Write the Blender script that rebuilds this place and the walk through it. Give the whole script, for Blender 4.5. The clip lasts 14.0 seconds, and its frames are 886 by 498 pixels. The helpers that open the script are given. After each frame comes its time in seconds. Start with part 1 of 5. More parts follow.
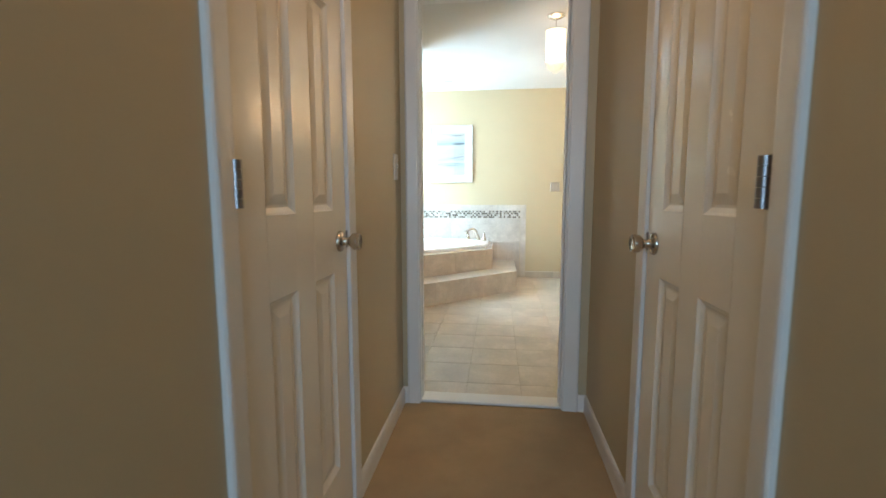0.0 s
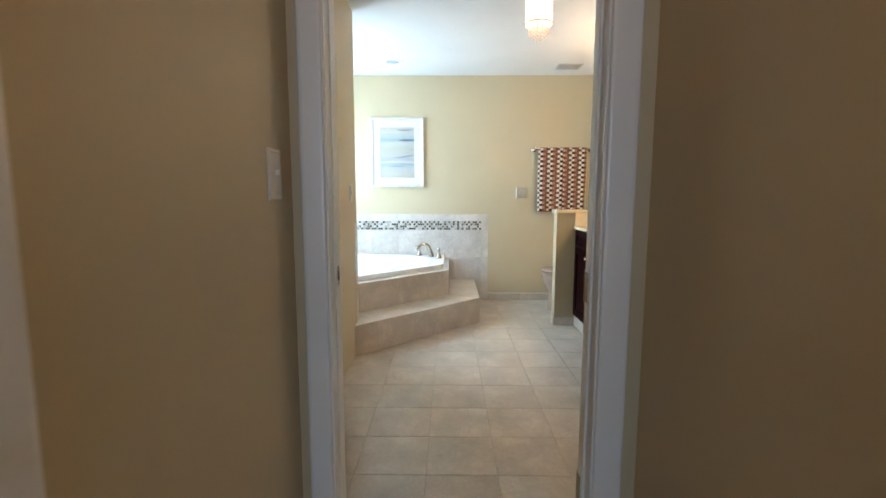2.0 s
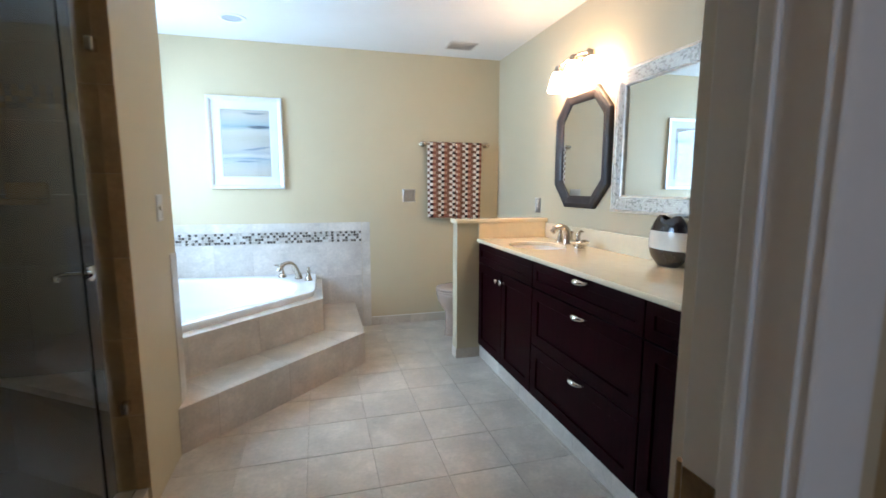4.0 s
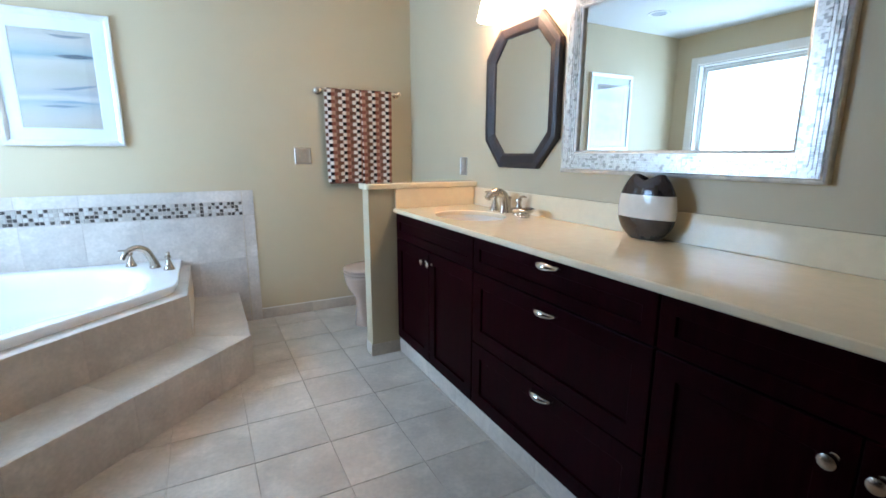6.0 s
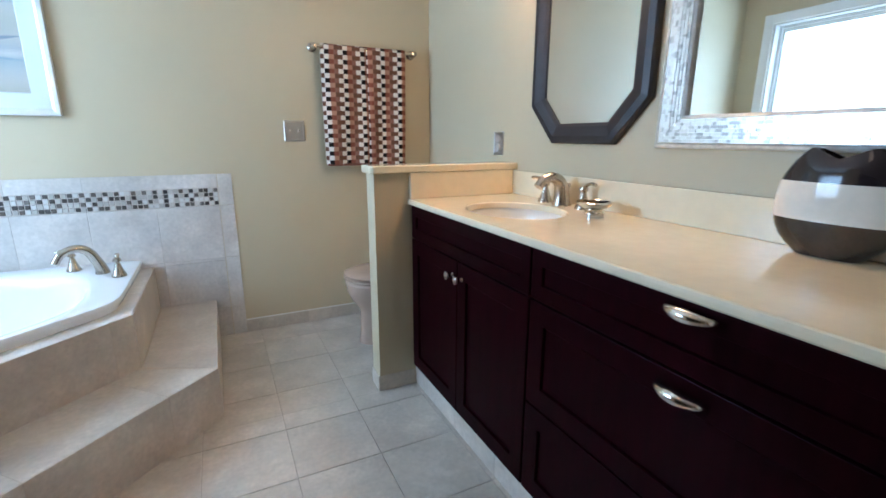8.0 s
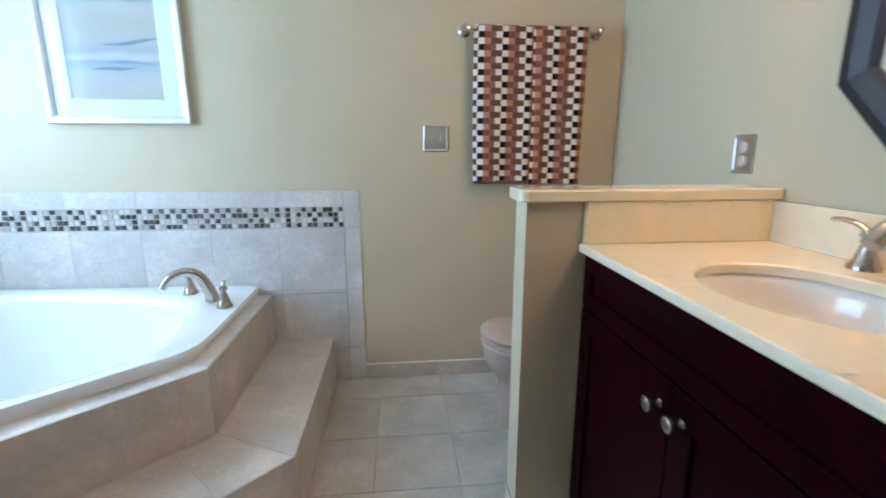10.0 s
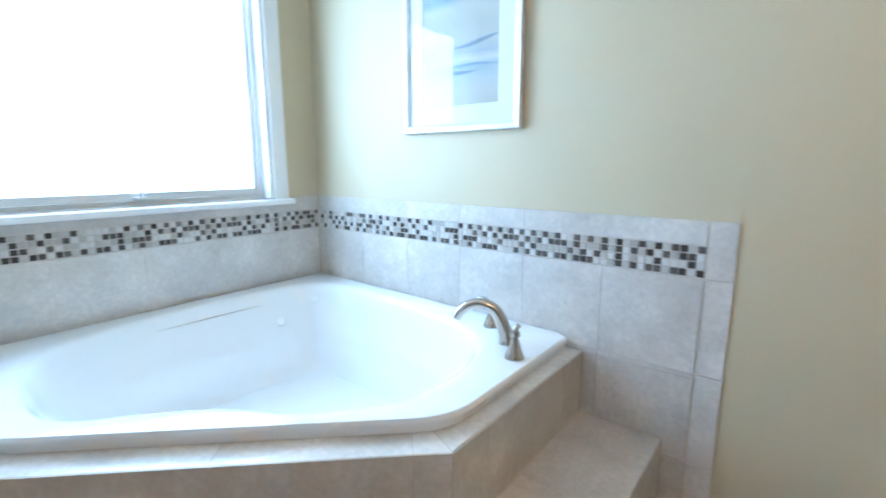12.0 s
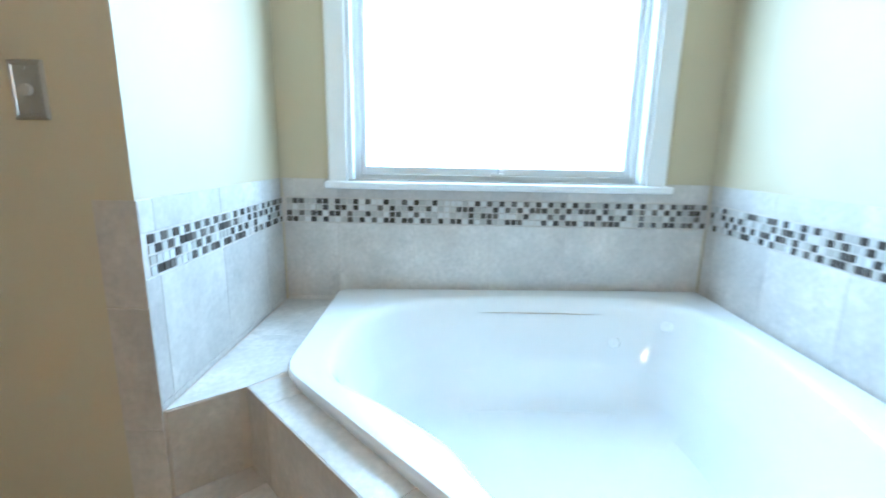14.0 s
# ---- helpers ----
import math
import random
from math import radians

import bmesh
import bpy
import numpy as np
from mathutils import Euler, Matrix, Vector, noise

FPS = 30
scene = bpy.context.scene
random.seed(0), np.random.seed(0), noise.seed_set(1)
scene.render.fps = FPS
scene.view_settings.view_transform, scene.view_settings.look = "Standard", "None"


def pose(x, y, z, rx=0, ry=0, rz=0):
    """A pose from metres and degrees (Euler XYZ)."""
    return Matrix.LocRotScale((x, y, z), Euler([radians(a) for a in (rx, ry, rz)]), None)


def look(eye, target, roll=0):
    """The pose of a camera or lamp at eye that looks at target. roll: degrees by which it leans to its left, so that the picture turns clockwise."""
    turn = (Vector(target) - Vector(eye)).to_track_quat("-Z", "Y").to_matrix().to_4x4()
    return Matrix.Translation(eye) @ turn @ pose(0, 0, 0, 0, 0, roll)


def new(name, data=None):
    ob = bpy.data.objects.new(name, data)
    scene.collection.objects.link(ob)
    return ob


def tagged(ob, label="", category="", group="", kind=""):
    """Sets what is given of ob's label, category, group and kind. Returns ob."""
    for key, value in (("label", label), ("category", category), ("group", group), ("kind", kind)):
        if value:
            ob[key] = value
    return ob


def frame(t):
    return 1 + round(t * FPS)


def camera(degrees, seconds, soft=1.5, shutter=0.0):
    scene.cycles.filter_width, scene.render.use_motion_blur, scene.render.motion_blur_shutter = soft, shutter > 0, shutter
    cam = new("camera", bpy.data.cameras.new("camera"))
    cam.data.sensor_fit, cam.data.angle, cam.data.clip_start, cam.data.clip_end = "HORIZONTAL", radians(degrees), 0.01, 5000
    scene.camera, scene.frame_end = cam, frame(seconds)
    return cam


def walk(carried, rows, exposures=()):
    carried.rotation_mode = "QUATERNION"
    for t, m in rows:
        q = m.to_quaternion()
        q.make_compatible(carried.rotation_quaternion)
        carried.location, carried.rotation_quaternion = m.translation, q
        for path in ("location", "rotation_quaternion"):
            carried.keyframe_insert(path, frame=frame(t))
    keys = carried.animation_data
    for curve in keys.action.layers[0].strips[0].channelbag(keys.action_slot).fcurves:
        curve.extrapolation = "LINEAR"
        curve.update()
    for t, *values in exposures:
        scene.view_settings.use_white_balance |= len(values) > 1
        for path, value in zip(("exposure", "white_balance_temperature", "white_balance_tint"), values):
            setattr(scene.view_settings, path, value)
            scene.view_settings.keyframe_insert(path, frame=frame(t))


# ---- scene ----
cam = camera(88.5, 14.0, soft=1.6, shutter=0.4)
PATH = [
    (0, (0.075, -0.331, 1.079), (-0.164, 1.642, 0.848), -0.1),
    (0.5, (0.035, -0.075, 1.095), (-0.131, 1.905, 0.866), 0.1),
    (1, (0.014, 0.183, 1.103), (-0.09, 2.167, 0.873), 0.3),
    (1.5, (0.005, 0.48, 1.13), (-0.054, 2.466, 0.904), -0.2),
    (2, (0.0, 0.727, 1.168), (-0.023, 2.713, 0.934), 0.1),
    (2.5, (-0.031, 0.987, 1.187), (0.017, 2.973, 0.958), 0.1),
    (3, (-0.047, 1.226, 1.214), (0.156, 3.202, 0.979), 0.2),
    (3.5, (-0.026, 1.438, 1.264), (0.334, 3.389, 1.01), 0.2),
    (4, (-0.005, 1.634, 1.273), (0.519, 3.545, 1.004), 0.1),
    (6.5, (0.18, 2.414, 1.194), (1.11, 4.126, 0.746), 0.2),
    (7, (0.235, 2.566, 1.177), (1.165, 4.272, 0.703), 0.3),
    (9.5, (0.576, 3.433, 1.157), (1.017, 5.332, 0.714), 0.0),
    (10, (0.623, 3.594, 1.15), (0.814, 5.538, 0.721), -0.0),
    (10.5, (0.647, 3.757, 1.129), (0.517, 5.71, 0.718), -0.2),
    (11, (0.644, 3.932, 1.117), (0.147, 5.83, 0.731), -0.2),
    (11.5, (0.617, 4.091, 1.131), (-0.26, 5.847, 0.747), -0.1),
    (12, (0.588, 4.242, 1.122), (-0.649, 5.772, 0.761), 0.0),
    (12.5, (0.539, 4.356, 1.105), (-1.003, 5.58, 0.749), 0.3),
    (13, (0.456, 4.512, 1.096), (-1.318, 5.363, 0.738), 0.6),
    (13.5, (0.39, 4.637, 1.105), (-1.52, 5.085, 0.715), 1.0),
    (14, (0.28, 4.727, 1.076), (-1.676, 4.712, 0.655), 1.0),
]
# exposure and white balance follow the clip's own camera
EXPOSURE = [(0, 0.50, 6150, 16), (1.2, 0.31, 6100, 18), (2.2, 0.05, 6000, 20), (3.0, 0.02, 5800, 21), (4.0, -0.06, 5450, 21), (6.5, -0.22, 5250, 22), (10.0, -0.3, 5200, 21), (11.5, -0.17, 5120, 20), (14.0, -0.06, 5000, 14)]
walk(cam, [(t, look(eye, target, roll)) for t, eye, target, roll in PATH], EXPOSURE)

# ---- world and large lights ----
world = bpy.data.worlds.new("sky_world")
scene.world = world
world.use_nodes = True
wn = world.node_tree
sky = wn.nodes.new("ShaderNodeTexSky")
sky.sky_type = "NISHITA"
sky.sun_disc = False
sky.sun_elevation = radians(38)
sky.sun_rotation = radians(40)
wn.links.new(sky.outputs["Color"], wn.nodes["Background"].inputs["Color"])
wn.nodes["Background"].inputs["Strength"].default_value = 0.1


def area_lamp(name, eye, target, sx, sy, watts, color):
    data = bpy.data.lights.new(name, "AREA")
    data.shape, data.size, data.size_y, data.energy, data.color = "RECTANGLE", sx, sy, watts, color
    ob = new(name, data)
    ob.matrix_world = look(eye, target)
    return ob


# daylight in the bathroom window and in the bedroom window behind the walker
area_lamp("window_daylight", (-1.78, 4.91, 1.57), (0, 4.91, 1.42), 1.5, 1.5, 89, (0.63, 0.875, 1.0))
area_lamp("bedroom_daylight", (0.1, -4.16, 1.5), (0.1, 0, 1.5), 1.7, 1.3, 49, (0.48, 0.77, 1.0))

# ---- plan, in metres ----
CEIL = 2.44
HL, HR = -0.41, 0.525           # hall walls
YD0, YD1 = 1.925, 2.04          # wall with the bathroom door
DX0, DX1 = -0.315, 0.40        # clear doorway
XR = 1.672                     # vanity wall
YF = 5.765                     # picture wall
XW = -1.528                    # window wall
XS, YS0, YS1 = -0.675, 3.53, 4.064   # stub wall between shower and tub
HW0, HW1, HWX, HWZ = 4.765, 4.868, 0.96, 1.015   # half wall
DECK, STEP = 0.465, 0.23


# ---- materials ----
def mat(name, color, rough=0.5, metal=0.0, vary=0.12, scale=6.0, fine=120.0, bump=0.15, dist=0.002, tint=None, rand=0.0, spec=0.5,
        coat=0.0, emit=0.0, stretch=(1, 1, 1)):
    """A surface with blotches at two scales, fine relief and a slightly uneven gloss."""
    m = bpy.data.materials.new(name)
    m.use_nodes = True
    n, l = m.node_tree.nodes, m.node_tree.links
    b = n["Principled BSDF"]
    geo = n.new("ShaderNodeNewGeometry")
    mp = n.new("ShaderNodeMapping")
    mp.inputs["Scale"].default_value = stretch
    l.new(geo.outputs["Position"], mp.inputs["Vector"])
    vec = mp.outputs["Vector"]
    info = n.new("ShaderNodeObjectInfo")
    if rand:
        off = n.new("ShaderNodeVectorMath")
        off.operation = "MULTIPLY_ADD"
        off.inputs[1].default_value = (1, 1, 1)
        sc = n.new("ShaderNodeVectorMath")
        sc.operation = "SCALE"
        sc.inputs[0].default_value = (17.0, 31.0, 23.0)
        l.new(info.outputs["Random"], sc.inputs["Scale"])
        l.new(vec, off.inputs[0])
        l.new(sc.outputs["Vector"], off.inputs[2])
        vec = off.outputs["Vector"]
    big = n.new("ShaderNodeTexNoise")
    big.inputs["Scale"].default_value, big.inputs["Detail"].default_value = scale, 5
    big.inputs["Roughness"].default_value = 0.6
    small = n.new("ShaderNodeTexNoise")
    small.inputs["Scale"].default_value, small.inputs["Detail"].default_value = fine, 3
    l.new(vec, big.inputs["Vector"])
    l.new(vec, small.inputs["Vector"])
    mix = n.new("ShaderNodeMix")
    mix.data_type = "RGBA"
    dark = tint or tuple(c * (1 - vary) for c in color)
    light = tuple(min(1, c * (1 + vary * 0.6)) for c in color)
    mix.inputs["A"].default_value, mix.inputs["B"].default_value = (*dark, 1), (*light, 1)
    ramp = n.new("ShaderNodeMapRange")
    ramp.inputs["From Min"].default_value, ramp.inputs["From Max"].default_value = 0.3, 0.7
    l.new(big.outputs["Fac"], ramp.inputs["Value"])
    l.new(ramp.outputs["Result"], mix.inputs["Factor"])
    col = mix.outputs["Result"]
    hsv = n.new("ShaderNodeHueSaturation")
    val = n.new("ShaderNodeMapRange")
    val.inputs["From Min"].default_value, val.inputs["From Max"].default_value = 0.25, 0.75
    val.inputs["To Min"].default_value, val.inputs["To Max"].default_value = 1 - vary * 0.4, 1 + vary * 0.4
    l.new(small.outputs["Fac"], val.inputs["Value"])
    out = val.outputs["Result"]
    if rand:
        rnd = n.new("ShaderNodeMapRange")
        rnd.inputs["To Min"].default_value, rnd.inputs["To Max"].default_value = 1 - rand, 1 + rand
        l.new(info.outputs["Random"], rnd.inputs["Value"])
        mul = n.new("ShaderNodeMath")
        mul.operation = "MULTIPLY"
        l.new(out, mul.inputs[0])
        l.new(rnd.outputs["Result"], mul.inputs[1])
        out = mul.outputs["Value"]
    l.new(out, hsv.inputs["Value"])
    l.new(col, hsv.inputs["Color"])
    l.new(hsv.outputs["Color"], b.inputs["Base Color"])
    rr = n.new("ShaderNodeMapRange")
    rr.inputs["To Min"].default_value, rr.inputs["To Max"].default_value = max(0.02, rough * 0.85), min(1, rough * 1.15)
    l.new(big.outputs["Fac"], rr.inputs["Value"])
    l.new(rr.outputs["Result"], b.inputs["Roughness"])
    b.inputs["Metallic"].default_value = metal
    b.inputs["Specular IOR Level"].default_value = spec
    b.inputs["Coat Weight"].default_value = coat
    b.inputs["Coat Roughness"].default_value = 0.08
    if bump:
        bp = n.new("ShaderNodeBump")
        bp.inputs["Strength"].default_value, bp.inputs["Distance"].default_value = bump, dist
        l.new(small.outputs["Fac"], bp.inputs["Height"])
        l.new(bp.outputs["Normal"], b.inputs["Normal"])
    if emit:
        b.inputs["Emission Color"].default_value = (*color, 1)
        b.inputs["Emission Strength"].default_value = emit
    return m


def marble(name, base, vein, rough, rand=0.05, blot=4.0):
    """Glazed stone-look tile: cloudy ground with soft darker veins."""
    m = mat(name, base, rough, vary=0.26, scale=blot, fine=60, bump=0.05, dist=0.001, rand=rand)
    n, l = m.node_tree.nodes, m.node_tree.links
    b = n["Principled BSDF"]
    src = b.inputs["Base Color"].links[0].from_socket
    vec = [x for x in n if x.bl_idname == "ShaderNodeTexNoise"][0].inputs["Vector"].links[0].from_socket
    nz = n.new("ShaderNodeTexNoise")
    nz.inputs["Scale"].default_value, nz.inputs["Detail"].default_value, nz.inputs["Distortion"].default_value = 4.2, 6, 0.9
    l.new(vec, nz.inputs["Vector"])
    cr = n.new("ShaderNodeValToRGB")
    e = cr.color_ramp.elements
    e[0].position, e[0].color = 0.38, (0, 0, 0, 1)
    e[1].position, e[1].color = 0.62, (0, 0, 0, 1)
    mid = e.new(0.5)
    mid.color = (0.4, 0.4, 0.4, 1)
    l.new(nz.outputs["Fac"], cr.inputs["Fac"])
    mx = n.new("ShaderNodeMix")
    mx.data_type = "RGBA"
    mx.inputs["B"].default_value = (*vein, 1)
    l.new(cr.outputs["Color"], mx.inputs["Factor"])
    l.new(src, mx.inputs["A"])
    l.new(mx.outputs["Result"], b.inputs["Base Color"])
    return m


M = {}
M["wall"] = mat("wall_paint", (0.55, 0.464, 0.304), 0.55, vary=0.03, scale=2.0, fine=260, bump=0.12, dist=0.0012)
M["ceiling"] = mat("ceiling_paint", (0.74, 0.73, 0.70), 0.9, vary=0.03, scale=2.0, fine=180, bump=0.25, dist=0.002)
M["trim"] = mat("trim_paint", (0.80, 0.79, 0.76), 0.32, vary=0.03, scale=5.0, fine=90, bump=0.05)
M["door"] = mat("door_paint", (0.86, 0.81, 0.71), 0.26, vary=0.03, scale=4.0, fine=140, bump=0.06)
M["carpet"] = mat("carpet", (0.56, 0.40, 0.23), 0.95, vary=0.1, scale=5, fine=420, bump=0.9, dist=0.006, spec=0.1)
M["tile"] = marble("floor_tile_glaze", (0.61, 0.54, 0.455), (0.50, 0.43, 0.345), 0.3, rand=0.03)
M["walltile"] = marble("wall_tile_glaze", (0.62, 0.575, 0.52), (0.56, 0.515, 0.46), 0.25, rand=0.025)
# paler than the riser tile: window light is put into this colour
M["decktile_lit"] = marble("window_lit_deck_tile", (0.74, 0.70, 0.64), (0.66, 0.61, 0.55), 0.14, rand=0.025)
# the shower's shade is put into this colour: beige tile made near-black brown
M["showertile_shaded"] = marble("shaded_shower_tile", (0.085, 0.053, 0.027), (0.065, 0.040, 0.020), 0.4, rand=0.06)
M["trimtile"] = marble("bullnose_trim_tile", (0.56, 0.37, 0.19), (0.46, 0.30, 0.145), 0.4, rand=0.06)
M["grout"] = mat("grout", (0.50, 0.43, 0.35), 0.9, vary=0.15, scale=20, fine=300, bump=0.4)
M["whitegrout"] = mat("pale_grout", (0.58, 0.52, 0.45), 0.9, vary=0.1, scale=20, fine=300, bump=0.3)
M["tangrout"] = mat("tan_grout", (0.60, 0.515, 0.42), 0.8, vary=0.1, scale=20, fine=300, bump=0.3)
M["acrylic"] = mat("tub_acrylic", (0.86, 0.86, 0.84), 0.12, vary=0.015, scale=3, fine=30, bump=0.0, coat=0.3)
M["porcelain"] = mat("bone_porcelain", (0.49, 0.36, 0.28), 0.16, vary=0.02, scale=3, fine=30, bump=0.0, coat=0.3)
M["sink"] = mat("sink_porcelain", (0.81, 0.76, 0.67), 0.1, vary=0.015, scale=3, fine=30, bump=0.0, coat=0.3)
M["counter"] = mat("cream_counter", (0.79, 0.68, 0.47), 0.13, vary=0.04, scale=25, fine=400, bump=0.01, coat=0.3)
M["wood"] = mat("espresso_wood", (0.011, 0.0009, 0.0022), 0.32, vary=0.45, scale=7, fine=55, bump=0.05, stretch=(6, 6, 0.7), spec=0.03)
M["woodin"] = mat("cabinet_shadow_gap", (0.012, 0.006, 0.006), 0.7, vary=0.2)
M["nickel"] = mat("brushed_nickel", (0.54, 0.48, 0.41), 0.26, 1.0, vary=0.06, scale=30, fine=400, bump=0.04)
M["chrome"] = mat("polished_chrome", (0.78, 0.76, 0.73), 0.09, 1.0, vary=0.03, scale=20, fine=200, bump=0.0)
M["hinge"] = mat("satin_steel", (0.30, 0.29, 0.30), 0.34, 1.0, vary=0.1, scale=40, fine=300, bump=0.05)
M["brass"] = mat("worn_brass", (0.30, 0.215, 0.13), 0.35, 1.0, vary=0.25, scale=40, fine=200, bump=0.08)
M["plate"] = mat("white_plastic", (0.78, 0.75, 0.68), 0.35, vary=0.02, bump=0.0)
M["almond"] = mat("almond_plastic", (0.60, 0.54, 0.46), 0.35, vary=0.02, bump=0.0)
M["nickelplate"] = mat("satin_nickel_plate", (0.58, 0.54, 0.49), 0.32, 1.0, vary=0.06, scale=30, fine=300, bump=0.04)
M["dark"] = mat("hole_shade", (0.01, 0.01, 0.01), 0.8, vary=0.1)
M["leather"] = mat("dark_leather_frame", (0.020, 0.017, 0.020), 0.42, vary=0.35, scale=18, fine=220, bump=0.35, dist=0.002)
M["silver"] = mat("silver_leaf", (0.74, 0.72, 0.67), 0.34, 0.6, vary=0.2, scale=30, fine=140, bump=0.25)
M["framesilver"] = mat("whitewashed_silver_frame", (0.74, 0.73, 0.70), 0.35, 0.45, vary=0.1, scale=14, fine=90, bump=0.15)
M["matboard"] = mat("white_mat_board", (0.76, 0.76, 0.75), 0.8, vary=0.02, fine=300, bump=0.05)
M["vasedark"] = mat("dark_glazed_ceramic", (0.022, 0.015, 0.017), 0.1, vary=0.25, scale=14, fine=90, bump=0.02, coat=0.5)
M["vasebrown"] = mat("taupe_glazed_ceramic", (0.035, 0.025, 0.020), 0.07, vary=0.25, scale=16, fine=140, bump=0.05, coat=0.4)
M["vasewhite"] = mat("cream_glazed_ceramic", (0.72, 0.66, 0.56), 0.09, vary=0.05, scale=18, fine=90, bump=0.02, coat=0.4)
M["bulb"] = mat("lit_frosted_glass", (1.0, 0.70, 0.38), 0.4, vary=0.02, bump=0.0, emit=43.0)
M["drum"] = mat("lit_linen_drum", (1.0, 0.80, 0.56), 0.6, vary=0.04, bump=0.0, emit=1.7)
M["crystal"] = mat("lit_crystal_drops", (1.0, 0.90, 0.78), 0.08, vary=0.1, scale=60, bump=0.0, emit=0.2)
# glow of the dome added over the hall as warm fill
M["dome"] = mat("fill_lamp_dome", (1.0, 0.59, 0.24), 0.4, vary=0.02, bump=0.0, emit=13.0)
M["canlight"] = mat("unlit_can_light", (0.42, 0.45, 0.48), 0.5, vary=0.03, bump=0.0)
M["vent"] = mat("ceiling_vent_paint", (0.60, 0.58, 0.55), 0.6, vary=0.05, bump=0.0)
M["bedwall"] = mat("bedroom_paint", (0.55, 0.50, 0.40), 0.6, vary=0.03, bump=0.05)


def glassy(name, kind):
    m = bpy.data.materials.new(name)
    m.use_nodes = True
    b = m.node_tree.nodes["Principled BSDF"]
    if kind == "mirror":
        b.inputs["Base Color"].default_value = (0.86, 0.88, 0.87, 1)
        b.inputs["Metallic"].default_value, b.inputs["Roughness"].default_value = 1.0, 0.005
    else:
        b.inputs["Base Color"].default_value = (0.93, 0.97, 0.95, 1)
        b.inputs["Transmission Weight"].default_value, b.inputs["Roughness"].default_value = 1.0, 0.0
        b.inputs["IOR"].default_value = 1.45
    return m


M["mirror"] = glassy("mirror_silver", "mirror")
M["glass"] = glassy("clear_glass", "glass")
M["showerglass"] = glassy("low_index_shower_glass", "glass")   # index lowered, so it mirrors less and the shower stays dark
M["showerglass"].node_tree.nodes["Principled BSDF"].inputs["IOR"].default_value = 1.18


def mosaic_mat(name, stops):
    """Small glass and stone chips; each chip picks one of the colours."""
    m = mat(name, (0.5, 0.5, 0.5), 0.18, vary=0.1, scale=40, fine=120, bump=0.02, coat=0.3)
    n, l = m.node_tree.nodes, m.node_tree.links
    info = [x for x in n if x.bl_idname == "ShaderNodeObjectInfo"][0]
    geo = [x for x in n if x.bl_idname == "ShaderNodeNewGeometry"][0]
    cr = n.new("ShaderNodeValToRGB")
    cr.color_ramp.interpolation = "CONSTANT"
    e = cr.color_ramp.elements
    for i, (p, c) in enumerate(stops):
        el = e[i] if i < 2 else e.new(p)
        el.position, el.color = p, (*c, 1)
    add = n.new("ShaderNodeMath")
    add.operation = "ADD"
    l.new(info.outputs["Random"], add.inputs[0])
    l.new(geo.outputs["Random Per Island"], add.inputs[1])
    fr = n.new("ShaderNodeMath")
    fr.operation = "FRACT"
    l.new(add.outputs["Value"], fr.inputs[0])
    l.new(fr.outputs["Value"], cr.inputs["Fac"])
    l.new(cr.outputs["Color"], n["Principled BSDF"].inputs["Base Color"])
    return m


M["mosaic_dark"] = mosaic_mat("dark_mosaic_chips", [(0.0, (0.07, 0.06, 0.052)), (0.45, (0.10, 0.088, 0.076)), (0.8, (0.15, 0.13, 0.11))])
M["mosaic_pale"] = mosaic_mat("pale_mosaic_chips", [(0.0, (0.46, 0.43, 0.38)), (0.35, (0.64, 0.62, 0.58)), (0.75, (0.54, 0.51, 0.46))])
# brown chips for the shower, with its dimness put into their colour
M["mosaic_brown_shaded"] = mosaic_mat("shaded_brown_chips", [(0.0, (0.13, 0.085, 0.045)), (0.4, (0.17, 0.115, 0.065)), (0.75, (0.10, 0.065, 0.035))])


def chips_mat():
    """Mother-of-pearl and silver chips of the large mirror's frame."""
    m = mat("pearl_chips", (0.6, 0.6, 0.6), 0.22, 0.55, vary=0.1, scale=40, fine=150, bump=0.1)
    n, l = m.node_tree.nodes, m.node_tree.links
    geo = [x for x in n if x.bl_idname == "ShaderNodeNewGeometry"][0]
    cr = n.new("ShaderNodeValToRGB")
    e = cr.color_ramp.elements
    cr.color_ramp.interpolation = "CONSTANT"
    e[0].position, e[0].color = 0.0, (0.44, 0.43, 0.41, 1)
    e[1].position, e[1].color = 0.45, (0.84, 0.82, 0.77, 1)
    for p, c in ((0.14, (0.60, 0.58, 0.54, 1)), (0.28, (0.76, 0.74, 0.69, 1))):
        e.new(p).color = c
    l.new(geo.outputs["Random Per Island"], cr.inputs["Fac"])
    l.new(cr.outputs["Color"], n["Principled BSDF"].inputs["Base Color"])
    return m


M["chips"] = chips_mat()


